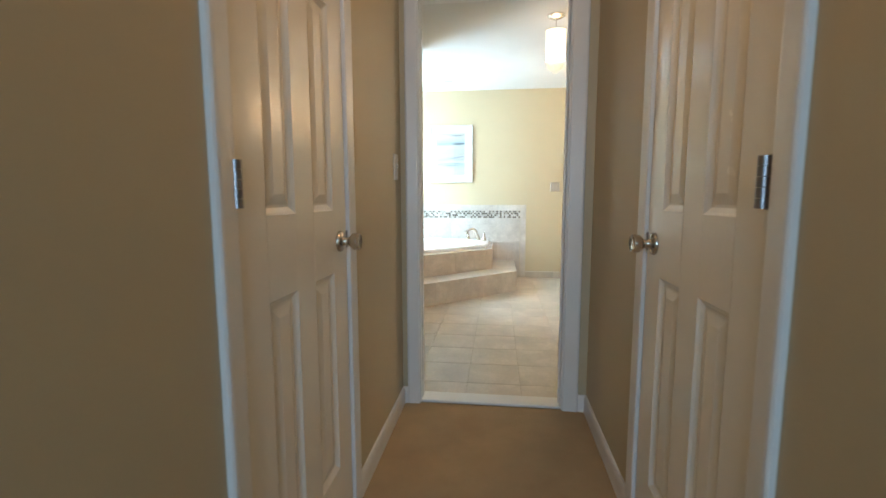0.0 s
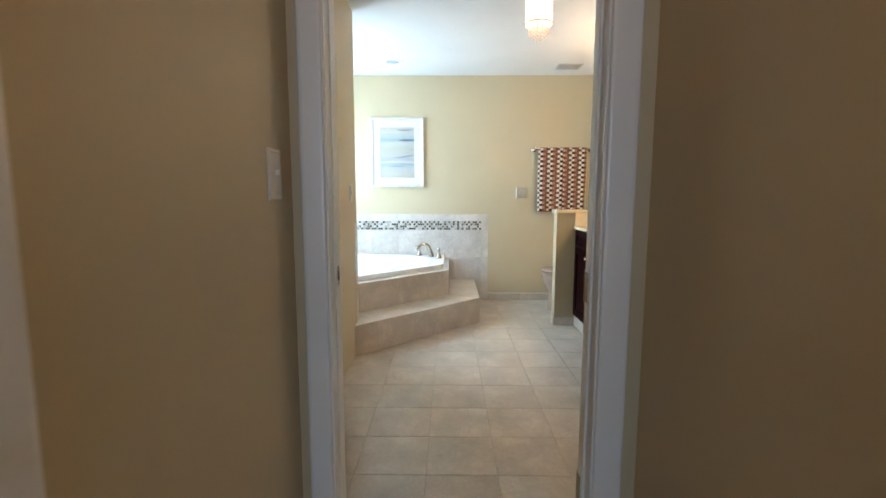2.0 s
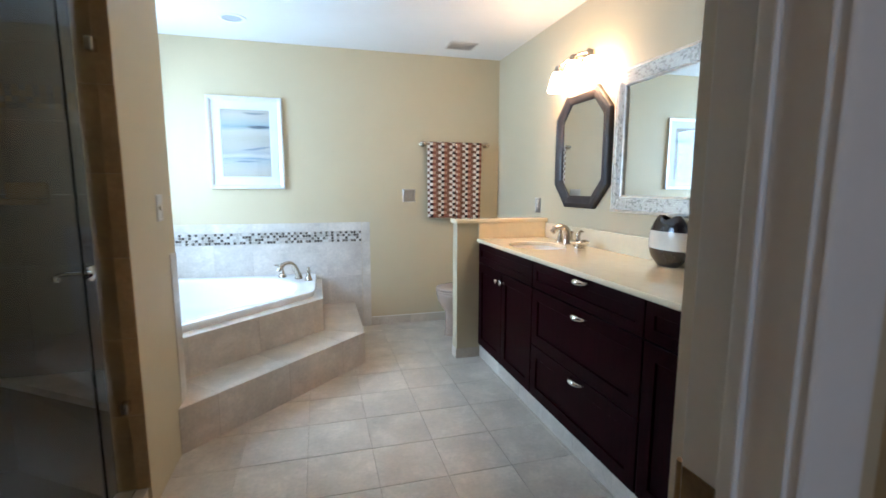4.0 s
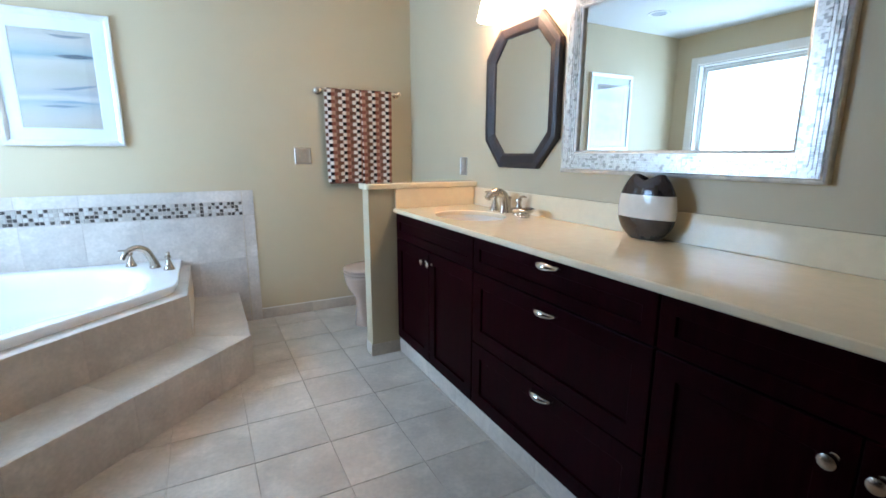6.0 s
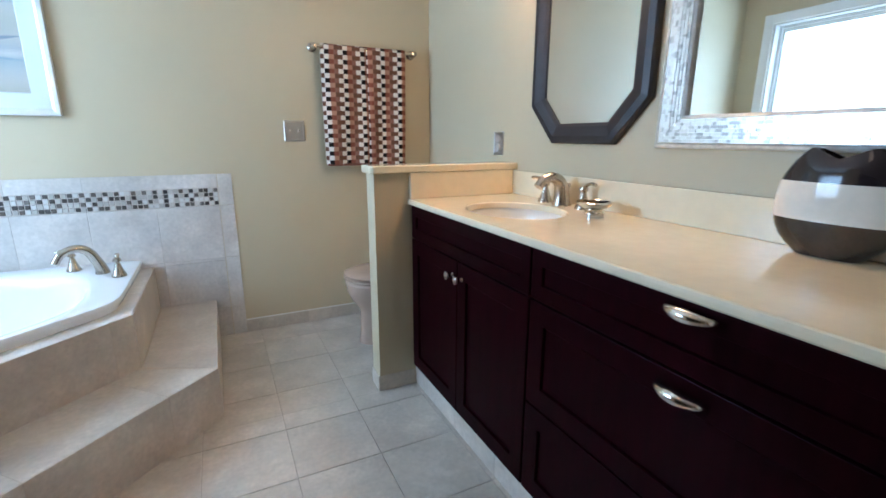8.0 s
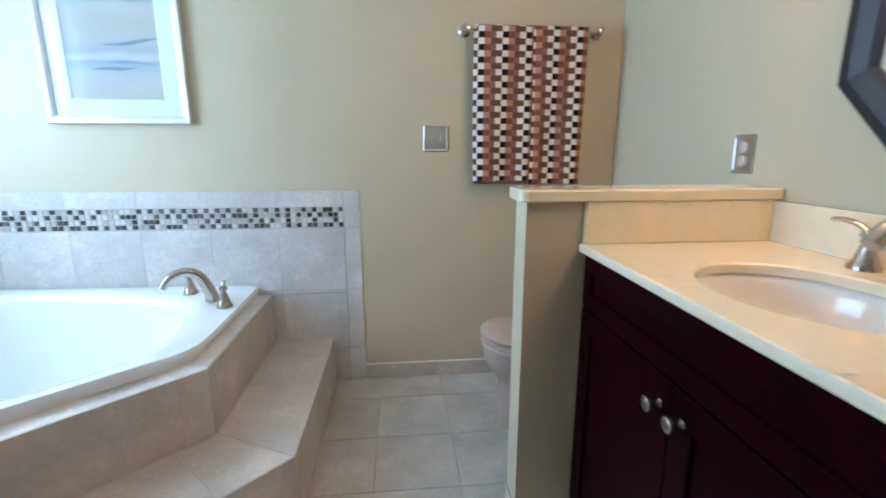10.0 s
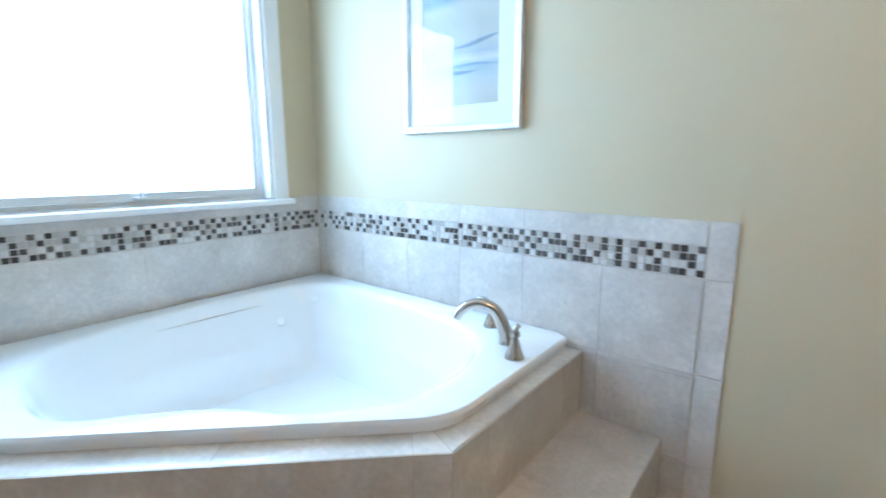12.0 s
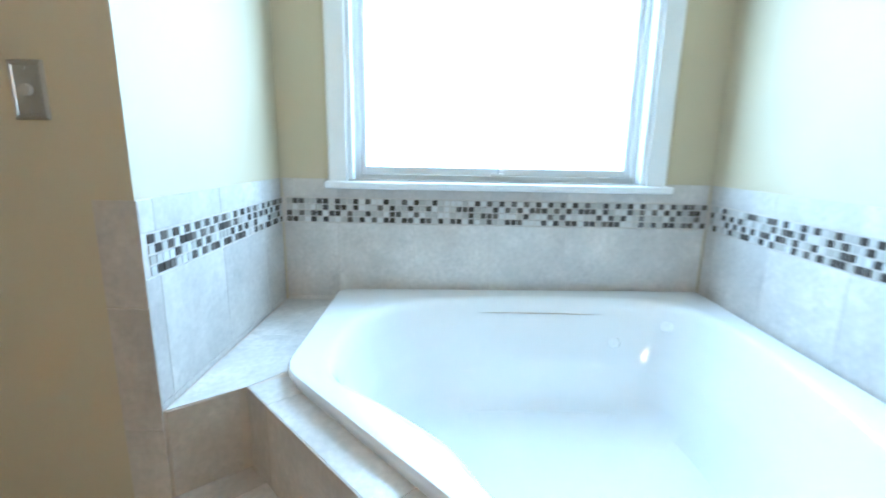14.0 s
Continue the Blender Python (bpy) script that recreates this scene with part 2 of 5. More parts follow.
def art_mat(x0, x1, z0, z1):
    """A loose seascape: soft pale bands across the sheet and a few thin dark brush strokes."""
    m = mat("seascape_print", (0.7, 0.75, 0.78), 0.6, vary=0.05, bump=0.0)
    n, l = m.node_tree.nodes, m.node_tree.links
    geo = [x for x in n if x.bl_idname == "ShaderNodeNewGeometry"][0]
    sep = n.new("ShaderNodeSeparateXYZ")
    l.new(geo.outputs["Position"], sep.inputs["Vector"])

    def op(kind, *args):
        q = n.new("ShaderNodeMath")
        q.operation = kind
        for k, v in enumerate(args):
            if isinstance(v, (int, float)):
                q.inputs[k].default_value = v
            else:
                l.new(v, q.inputs[k])
        return q.outputs["Value"]

    def noise(scale, stretch, detail):
        mp = n.new("ShaderNodeMapping")
        mp.inputs["Scale"].default_value = stretch
        l.new(geo.outputs["Position"], mp.inputs["Vector"])
        nz = n.new("ShaderNodeTexNoise")
        nz.inputs["Scale"].default_value, nz.inputs["Detail"].default_value = scale, detail
        l.new(mp.outputs["Vector"], nz.inputs["Vector"])
        return op("SUBTRACT", nz.outputs["Fac"], 0.5)

    u = op("DIVIDE", op("SUBTRACT", sep.outputs["X"], x0), x1 - x0)
    v = op("DIVIDE", op("SUBTRACT", sep.outputs["Z"], z0), z1 - z0)
    wob = noise(1.0, (5, 1, 9), 4)
    cr = n.new("ShaderNodeValToRGB")
    e = cr.color_ramp.elements
    bands = [(0.0, (0.46, 0.41, 0.34)), (0.10, (0.50, 0.45, 0.40)), (0.20, (0.46, 0.45, 0.43)), (0.27, (0.35, 0.38, 0.40)), (0.31, (0.57, 0.53, 0.49)), (0.36, (0.40, 0.39, 0.40)),
             (0.44, (0.48, 0.44, 0.40)), (0.58, (0.47, 0.43, 0.36)), (0.68, (0.53, 0.49, 0.44)), (0.75, (0.28, 0.35, 0.38)), (0.80, (0.40, 0.43, 0.43)), (0.90, (0.53, 0.48, 0.43)), (1.0, (0.46, 0.41, 0.36))]
    for k, (p, c) in enumerate(bands):
        el = e[k] if k < 2 else e.new(p)
        el.position, el.color = p, (*c, 1)
    l.new(op("ADD", v, op("MULTIPLY", wob, 0.10)), cr.inputs["Fac"])
    col = cr.outputs["Color"]
    fine = noise(1.0, (14, 1, 60), 3)
    # height, slope, bow, half width, first and last end across the sheet, colour
    for h, sl, bow, w, ua, ub, ink in ((0.965, -0.02, 0.03, 0.013, 0.42, 0.98, (0.16, 0.18, 0.22)), (0.755, -0.01, 0.01, 0.017, 0.48, 1.06, (0.05, 0.07, 0.11)),
                                       (0.375, 0.07, 0.02, 0.013, 0.38, 1.04, (0.17, 0.21, 0.28)), (0.285, -0.02, -0.02, 0.010, 0.30, 1.02, (0.20, 0.28, 0.36)),
                                       (0.205, 0.05, 0.03, 0.012, 0.20, 0.78, (0.16, 0.20, 0.26))):
        mid = op("ADD", op("ADD", op("MULTIPLY", u, sl), h), op("MULTIPLY", op("SINE", op("MULTIPLY", u, 7.0)), bow * 0.35))
        mid = op("ADD", mid, op("MULTIPLY", wob, 0.035))
        run = op("DIVIDE", op("SUBTRACT", u, ua), ub - ua)
        taper = op("MAXIMUM", op("MULTIPLY", op("MULTIPLY", run, op("SUBTRACT", 1.0, run)), 4.0), 0.0)
        wide = op("MULTIPLY", taper, w * 1.5)
        gap = op("ABSOLUTE", op("SUBTRACT", v, mid))
        mask = op("MINIMUM", op("MAXIMUM", op("ADD", op("MULTIPLY", op("SUBTRACT", wide, gap), 90.0), op("MULTIPLY", fine, 0.9)), 0.0), 0.85)
        mask = op("MULTIPLY", mask, op("GREATER_THAN", taper, 0.02))
        mx = n.new("ShaderNodeMix")
        mx.data_type = "RGBA"
        mx.inputs["B"].default_value = (*ink, 1)
        l.new(mask, mx.inputs["Factor"])
        l.new(col, mx.inputs["A"])
        col = mx.outputs["Result"]
    l.new(col, n["Principled BSDF"].inputs["Base Color"])
    return m


PX0, PX1, PZ0, PZ1 = -0.843, -0.268, 1.257, 2.0   # the picture's frame
M["art"] = art_mat(PX0 + 0.10, PX1 - 0.10, PZ0 + 0.10, PZ1 - 0.10)


def towel_mat(px=0.104, pz=0.0258):
    """Woven block pattern: rows of black, russet and white, staggered against rows of tan and brown."""
    m = mat("woven_towel", (0.5, 0.4, 0.3), 0.95, vary=0.1, bump=0.7, fine=500, dist=0.002, spec=0.1)
    n, l = m.node_tree.nodes, m.node_tree.links
    uv = n.new("ShaderNodeUVMap")
    sep = n.new("ShaderNodeSeparateXYZ")
    l.new(uv.outputs["UV"], sep.inputs["Vector"])

    def op(kind, a, b=None):
        q = n.new("ShaderNodeMath")
        q.operation = kind
        for i, v in enumerate((a, b)):
            if v is None:
                continue
            if isinstance(v, (int, float)):
                q.inputs[i].default_value = v
            else:
                l.new(v, q.inputs[i])
        return q.outputs["Value"]

    row = op("FLOOR", op("DIVIDE", sep.outputs["Y"], pz))
    odd = op("MODULO", op("ABSOLUTE", row), 2)
    u = op("FRACT", op("DIVIDE", sep.outputs["X"], px))

    def ramp(stops):
        cr = n.new("ShaderNodeValToRGB")
        cr.color_ramp.interpolation = "CONSTANT"
        e = cr.color_ramp.elements
        for i, (p, c) in enumerate(stops):
            el = e[i] if i < 2 else e.new(p)
            el.position, el.color = p, (*c, 1)
        l.new(u, cr.inputs["Fac"])
        return cr.outputs["Color"]

    black, russet, white = (0.018, 0.013, 0.012), (0.22, 0.075, 0.045), (0.74, 0.68, 0.60)
    tan, brown, pale = (0.42, 0.225, 0.145), (0.15, 0.072, 0.042), (0.46, 0.36, 0.28)
    a = ramp([(0.0, black), (0.24, russet), (0.50, (0.25, 0.125, 0.085)), (0.73, white)])
    b = ramp([(0.0, white), (0.25, tan), (0.52, brown), (0.97, pale)])
    mx = n.new("ShaderNodeMix")
    mx.data_type = "RGBA"
    l.new(odd, mx.inputs["Factor"])
    l.new(a, mx.inputs["A"])
    l.new(b, mx.inputs["B"])
    l.new(mx.outputs["Result"], n["Principled BSDF"].inputs["Base Color"])
    return m


M["towel"] = towel_mat()
M["hem"] = mat("russet_hem", (0.20, 0.09, 0.06), 0.95, vary=0.1, bump=0.5, fine=500, spec=0.1)

# ---- shape helpers ----
WORLD = {}


def link(name, bm, material, smooth=False):
    bmesh.ops.recalc_face_normals(bm, faces=bm.faces)
    me = bpy.data.meshes.new(name)
    bm.to_mesh(me)
    bm.free()
    me.materials.append(material)
    if smooth:
        me.polygons.foreach_set("use_smooth", [True] * len(me.polygons))
        me.set_sharp_from_angle(angle=radians(40))
    return new(name, me)


def thing(name, at, label, category, group=""):
    """An empty at the base of a thing; its parts are built in world metres."""
    ob = tagged(new(name), label, category, group)
    ob.empty_display_size = 0.1
    ob.location = at
    WORLD[ob.name] = Matrix.Translation(at)
    return ob


def part(name, bm, material, parent=None, label="", smooth=False):
    ob = link(name, bm, material, smooth)
    if parent is not None:
        ob.parent = parent
        ob.matrix_parent_inverse = WORLD.get(parent.name, Matrix.Identity(4)).inverted()
    return tagged(ob, label)


def struct(name, bm, material, label="", category="", smooth=False):
    return tagged(link(name, bm, material, smooth), label, category, kind="structure")


def box(bm, a, b, r=0.0, m=None, seg=2):
    a, b = Vector(a), Vector(b)
    geo = bmesh.ops.create_cube(bm, size=1, matrix=Matrix.Translation((a + b) / 2) @ Matrix.Diagonal((*(b - a), 1)))
    vs = geo["verts"]
    if r:
        es = list({e for v in vs for e in v.link_edges})
        out = bmesh.ops.bevel(bm, geom=es, offset=r, segments=seg, profile=0.5, affect="EDGES")
        vs = list({v for f in out["faces"] for v in f.verts} | {v for v in vs if v.is_valid})
    if m is not None:
        bmesh.ops.transform(bm, matrix=m, verts=vs)
    return bm


def B():
    return bmesh.new()


def boxes(*specs, r=0.0):
    bm = B()
    for a, b in specs:
        box(bm, a, b, r)
    return bm


def prism(bm, poly, z0, z1, m=None):
    lo = [bm.verts.new((x, y, z0)) for x, y in poly]
    hi = [bm.verts.new((x, y, z1)) for x, y in poly]
    bm.faces.new(hi)
    bm.faces.new(lo[::-1])
    for i in range(len(poly)):
        j = (i + 1) % len(poly)
        bm.faces.new((lo[i], lo[j], hi[j], hi[i]))
    if m is not None:
        bmesh.ops.transform(bm, matrix=m, verts=lo + hi)
    return bm


def loft(bm, loops, close_first=True, close_last=True, m=None):
    rings = [[bm.verts.new(p) for p in lp] for lp in loops]
    for a, b in zip(rings, rings[1:]):
        k = len(a)
        for i in range(k):
            bm.faces.new((a[i], a[(i + 1) % k], b[(i + 1) % k], b[i]))
    if close_first:
        bm.faces.new(rings[0][::-1])
    if close_last:
        bm.faces.new(rings[-1])
    if m is not None:
        bmesh.ops.transform(bm, matrix=m, verts=[v for r in rings for v in r])
    return bm


def lathe(bm, profile, m=None, n=28, cap=True):
    loops = [[(max(r, 1e-4) * math.cos(2 * math.pi * i / n), max(r, 1e-4) * math.sin(2 * math.pi * i / n), z) for i in range(n)] for r, z in profile]
    return loft(bm, loops, cap, cap, m)


def ellipse(cx, cy, rx, ry, z, n=40, p=2.0):
    out = []
    for i in range(n):
        a = 2 * math.pi * i / n
        c, s = math.cos(a), math.sin(a)
        out.append((cx + rx * math.copysign(abs(c) ** (2 / p), c), cy + ry * math.copysign(abs(s) ** (2 / p), s), z))
    return out


def tube(bm, pts, radii, n=14, flat=1.0):
    """A swept round bar through pts."""
    pts = [Vector(p) for p in pts]
    if isinstance(radii, (int, float)):
        radii = [radii] * len(pts)
    loops = []
    ref = Vector((0, 0, 1))
    side = None
    for i, p in enumerate(pts):
        d = (pts[min(i + 1, len(pts) - 1)] - pts[max(i - 1, 0)]).normalized()
        if side is None:
            side = d.cross(ref)
            if side.length < 0.1:
                side = d.cross(Vector((1, 0, 0)))
        side = (side - d * side.dot(d)).normalized()
        up = side.cross(d)
        loops.append([p + radii[i] * (math.cos(2 * math.pi * k / n) * side + flat * math.sin(2 * math.pi * k / n) * up) for k in range(n)])
    return loft(bm, loops)


def curve_pts(ctrl, steps=8, closed=False):
    """Catmull-Rom through control points."""
    c = [Vector(p) for p in ctrl]
    k = len(c)
    out = []
    for i in range(k if closed else k - 1):
        if closed:
            p0, p1, p2, p3 = c[i - 1], c[i], c[(i + 1) % k], c[(i + 2) % k]
        else:
            p0, p1, p2, p3 = c[max(i - 1, 0)], c[i], c[i + 1], c[min(i + 2, k - 1)]
        for s in range(steps):
            t = s / steps
            out.append(0.5 * ((2 * p1) + (p2 - p0) * t + (2 * p0 - 5 * p1 + 4 * p2 - p3) * t * t + (3 * p1 - p0 - 3 * p2 + p3) * t ** 3))
    if not closed:
        out.append(c[-1])
    return out


def frame_of(o, u, v):
    """A matrix whose x and y run along u and v from o."""
    u, v = Vector(u).normalized(), Vector(v).normalized()
    w = u.cross(v)
    m = Matrix((u, v, w)).transposed().to_4x4()
    m.translation = Vector(o)
    return m


def clip(poly, x0, x1, y0, y1):
    """The part of a convex polygon inside a rectangle."""
    for ax, lim, sign in ((0, x0, 1), (0, x1, -1), (1, y0, 1), (1, y1, -1)):
        out = []
        for i, p in enumerate(poly):
            q = poly[(i + 1) % len(poly)]
            a, b = (p[ax] - lim) * sign, (q[ax] - lim) * sign
            if a >= 0:
                out.append(p)
            if a * b < 0:
                t = a / (a - b)
                out.append((p[0] + t * (q[0] - p[0]), p[1] + t * (q[1] - p[1])))
        poly = out
        if len(poly) < 3:
            return []
    return poly


SHARED = {}


def tiles(parent, poly, m, size, origin, material, gap=0.0016, h=0.003, name="tile"):
    """Lay tiles over the convex polygon poly in the plane of m; every tile is an object of its own under parent."""
    sx, sy = size
    xs, ys = [p[0] for p in poly], [p[1] for p in poly]
    for i in range(math.floor((min(xs) - origin[0]) / sx), math.ceil((max(xs) - origin[0]) / sx) + 1):
        for j in range(math.floor((min(ys) - origin[1]) / sy), math.ceil((max(ys) - origin[1]) / sy) + 1):
            x, y = origin[0] + i * sx, origin[1] + j * sy
            c = clip(list(poly), x + gap / 2, x + sx - gap / 2, y + gap / 2, y + sy - gap / 2)
            if len(c) < 3:
                continue
            cx, cy = x + sx / 2, y + sy / 2
            area = abs(sum(c[k][0] * c[(k + 1) % len(c)][1] - c[(k + 1) % len(c)][0] * c[k][1] for k in range(len(c)))) / 2
            if area < 2e-4:
                continue
            local = [(p[0] - cx, p[1] - cy) for p in c]
            key = (name, material.name, h, gap, tuple((round(p[0], 4), round(p[1], 4)) for p in local))
            me = SHARED.get(key)
            if me is None:
                bm = B()
                gx, gy = sum(p[0] for p in local) / len(local), sum(p[1] for p in local) / len(local)

                def shrink(d):
                    out = []
                    for px, py in local:
                        ln = math.hypot(px - gx, py - gy) or 1
                        f = max(0.0, 1 - d / ln)
                        out.append((gx + (px - gx) * f, gy + (py - gy) * f))
                    return out

                loops = [[(px, py, 0) for px, py in local], [(px, py, h - 0.0008) for px, py in local], [(px, py, h) for px, py in shrink(min(0.002, gap))]]
                loft(bm, loops)
                bmesh.ops.recalc_face_normals(bm, faces=bm.faces)
                me = bpy.data.meshes.new(name)
                bm.to_mesh(me)
                bm.free()
                me.materials.append(material)
                SHARED[key] = me
            ob = new(name, me)
            ob.parent = parent
            ob.matrix_parent_inverse = WORLD.get(parent.name, Matrix.Identity(4)).inverted()
            ob.matrix_basis = m @ Matrix.Translation((cx, cy, 0))


# ---- large structure ----
YB = -0.85   # hall meets the bedroom
T = 0.12
DZ = 2.05    # head of the door openings
SD0, SD1 = 0.455, 1.105   # closet door openings along the hall


LEFT_Y, RIGHT_Y = -0.013, 0.008   # the two doors do not face one another quite


def hall_wall(name, x0, x1, s):
    bm = boxes(((x0, YB, 0), (x1, SD0 + s, CEIL)), ((x0, SD1 + s, 0), (x1, YD0, CEIL)), ((x0, SD0 + s, DZ), (x1, SD1 + s, CEIL)))
    return struct(name, bm, M["wall"], "tan painted hall wall with a closet door", "wall")


hall_wall("wall_hall_left", HL - T, HL, LEFT_Y)
hall_wall("wall_hall_right", HR, HR + T, RIGHT_Y)
struct("wall_bath_door", boxes(((XW - T, YD0, 0), (DX0 - 0.02, YD1, CEIL)), ((DX1 + 0.02, YD0, 0), (XR + T, YD1, CEIL)),
       ((DX0 - 0.02, YD0, DZ), (DX1 + 0.02, YD1, CEIL))), M["wall"], "tan painted wall round the bathroom doorway", "wall")
struct("wall_vanity", boxes(((XR, YD1, 0), (XR + T, YF + T, CEIL))), M["wall"], "khaki painted wall behind the vanity", "wall")
wall_far = struct("wall_picture", boxes(((XW - T, YF, 0), (XR, YF + T, CEIL))), M["wall"], "khaki painted wall with a tiled lower part by the tub", "wall")
WY0, WY1, WZ0, WZ1 = 4.335, 5.502, 0.955, 2.13
wall_win = struct("wall_window", boxes(((XW - T, YD1, 0), (XW, WY0, CEIL)), ((XW - T, WY1, 0), (XW, YF, CEIL)), ((XW - T, WY0, 0), (XW, WY1, WZ0)),
                  ((XW - T, WY0, WZ1), (XW, WY1, CEIL))), M["wall"], "khaki painted wall with the bathroom window", "wall")
wall_stub = struct("wall_stub", boxes(((XS - T, YS0, 0), (XS, YS1 - T, CEIL)), ((XW, YS1 - T, 0), (XS, YS1, CEIL))), M["wall"],
                   "khaki painted wall between shower and tub", "wall")
half_wall = struct("wall_half", boxes(((HWX, HW0, 0), (XR, HW1, HWZ))), M["wall"], "khaki painted half wall beside the toilet", "wall")
struct("ceiling", boxes(((-2.6, -4.3, CEIL), (2.6, YF + T, CEIL + 0.1))), M["ceiling"], "white painted textured ceiling", "ceiling")
struct("floor_hall", boxes(((-2.6, -4.3, -0.1), (2.6, YD0 + 0.005, 0.0))), M["carpet"], "tan cut-pile carpet", "floor")
# bedroom behind the walker, plain
struct("wall_bedroom", boxes(((-2.6, YB - T, 0), (HL - T, YB, CEIL)), ((HR + T, YB - T, 0), (2.6, YB, CEIL)), ((-2.6, -4.1, 0), (-2.48, YB - T, CEIL)),
       ((2.48, -4.1, 0), (2.6, YB - T, CEIL)), ((-2.6, -4.22, 0), (-0.75, -4.1, CEIL)), ((0.95, -4.22, 0), (2.6, -4.1, CEIL)),
       ((-0.75, -4.22, 0), (0.95, -4.1, 0.85)), ((-0.75, -4.22, 2.15), (0.95, -4.1, CEIL))), M["bedwall"], "plain painted bedroom walls", "wall")
struct("wall_closet_back", boxes(((HL - 0.9, SD0 - 0.3, 0), (HL - 0.8, SD1 + 0.3, CEIL)), ((HR + 0.8, SD0 - 0.3, 0), (HR + 0.9, SD1 + 0.3, CEIL))), M["bedwall"],
       "plain closet back wall", "wall")


# ---- trim: casings, jambs, baseboards, threshold ----
def casing_profile(bm, a, b, inner, face, out, width=0.062, thick=0.016):
    """An upright casing from height a to b: a flat board with a thicker outer bead. inner: the edge by the opening; out: the way away from it; face: the way off the wall."""
    (ix, iy), (ox, oy), (fx, fy) = inner, out, face
    prof = [(0, 0), (0, 0.010), (0.003, 0.0125), (0.008, 0.0135), (width - 0.012, thick), (width - 0.004, thick - 0.001), (width, thick - 0.005), (width, 0)]
    lo = [(ix + ox * u + fx * w, iy + oy * u + fy * w, a) for u, w in prof]
    hi = [(p[0], p[1], b) for p in lo]
    loft(bm, [lo, hi])


def head_casing(bm, p, q, z, face, width=0.062, thick=0.016):
    prof = [(0, 0), (0, 0.010), (0.003, 0.0125), (0.008, 0.0135), (width - 0.012, thick), (width - 0.004, thick - 0.001), (width, thick - 0.005), (width, 0)]
    loft(bm, [[(e[0] + face[0] * w, e[1] + face[1] * w, z + u) for u, w in prof] for e in (p, q)])


bm = B()
casing_profile(bm, 0, DZ + 0.06, (DX0 - 0.006, YD0), (0, -1), (-1, 0))
casing_profile(bm, 0, DZ + 0.06, (DX1 + 0.006, YD0), (0, -1), (1, 0), width=0.076)
head_casing(bm, (DX0 - 0.006, YD0), (DX1 + 0.006, YD0), DZ - 0.002, (0, -1))
struct("trim_bath_casing_hall", bm, M["trim"], "white painted door casing on the hall side", "door casing")
bm = B()
casing_profile(bm, 0, DZ + 0.06, (DX0 - 0.006, YD1), (0, 1), (-1, 0))
casing_profile(bm, 0, DZ + 0.06, (DX1 + 0.022, YD1), (0, 1), (1, 0), width=0.05, thick=0.010)
head_casing(bm, (DX0 - 0.006, YD1), (DX1 + 0.006, YD1), DZ - 0.002, (0, 1))
struct("trim_bath_casing_inside", bm, M["trim"], "white painted door casing on the bathroom side", "door casing")
jamb = thing("bath_door_jamb", (0.04, 2.0, 0), "white painted door jamb with stops, lining the bathroom doorway", "door jamb")
tagged(jamb, kind="structure")
part("side_jamb", boxes(((DX0 - 0.02, YD0 - 0.001, 0), (DX0, YD1 + 0.001, DZ)), r=0.0015), M["trim"], jamb)
part("side_jamb", boxes(((DX1, YD0 - 0.001, 0), (DX1 + 0.02, YD1 + 0.001, DZ)), r=0.0015), M["trim"], jamb)
part("head_jamb", boxes(((DX0, YD0, DZ - 0.02), (DX1, YD1, DZ)), r=0.0015), M["trim"], jamb)
part("door_stop", boxes(((DX0, YD0 + 0.041, 0), (DX0 + 0.004, YD0 + 0.061, DZ - 0.02)), r=0.003), M["trim"], jamb)
part("door_stop", boxes(((DX1 - 0.009, YD0 + 0.041, 0), (DX1, YD0 + 0.061, DZ - 0.02)), r=0.003), M["trim"], jamb)
sp = part("strike_plate", boxes(((DX0, YD0 + 0.066, 0.912), (DX0 + 0.002, YD0 + 0.096, 0.969)), r=0.0008), M["nickel"], jamb, "satin nickel strike plate")
# a solid near-black block stands for the shade inside the hole
part("latch_hole", boxes(((DX0 + 0.001, YD0 + 0.074, 0.927), (DX0 + 0.0026, YD0 + 0.088, 0.955))), M["dark"], sp)
for z in (0.28, 0.905, 1.78):
    hb = part("hinge", boxes(((DX1 - 0.002, YD0 + 0.068, z - 0.044), (DX1 + 0.001, YD1 - 0.002, z + 0.044)), r=0.0008), M["brass"], jamb, "worn brass butt hinge")
    kb = B()
    lathe(kb, [(0.0, -0.047), (0.006, -0.046), (0.006, 0.046), (0.0, 0.047)], Matrix.Translation((DX1 + 0.004, YD1 + 0.005, z)), 12)
    part("knuckle", kb, M["brass"], hb, smooth=True)
struct("threshold", boxes(((DX0, YD0 + 0.005, 0.0), (DX1, YD1, 0.014)), r=0.005), M["trim"], "pale marble threshold between carpet and tile", "threshold")


def hall_casings(name, x, f, s):
    a, b = SD0 + s, SD1 + s
    bm = B()
    casing_profile(bm, 0, DZ + 0.06, (x, a + 0.012), (f, 0), (0, -1))
    casing_profile(bm, 0, DZ + 0.06, (x, b - 0.012), (f, 0), (0, 1))
    head_casing(bm, (x, a), (x, b), DZ - 0.012, (f, 0))
    box(bm, (x - f * 0.11, a, 0), (x - f * 0.0005, a + 0.017, DZ - 0.015))
    box(bm, (x - f * 0.11, b - 0.017, 0), (x - f * 0.0005, b, DZ - 0.015))
    box(bm, (x - f * 0.11, a, DZ - 0.015), (x - f * 0.0005, b, DZ))
    struct(name, bm, M["trim"], "white painted closet door casing and jamb", "door casing")


hall_casings("trim_closet_left", HL, 1, LEFT_Y)
hall_casings("trim_closet_right", HR, -1, RIGHT_Y)


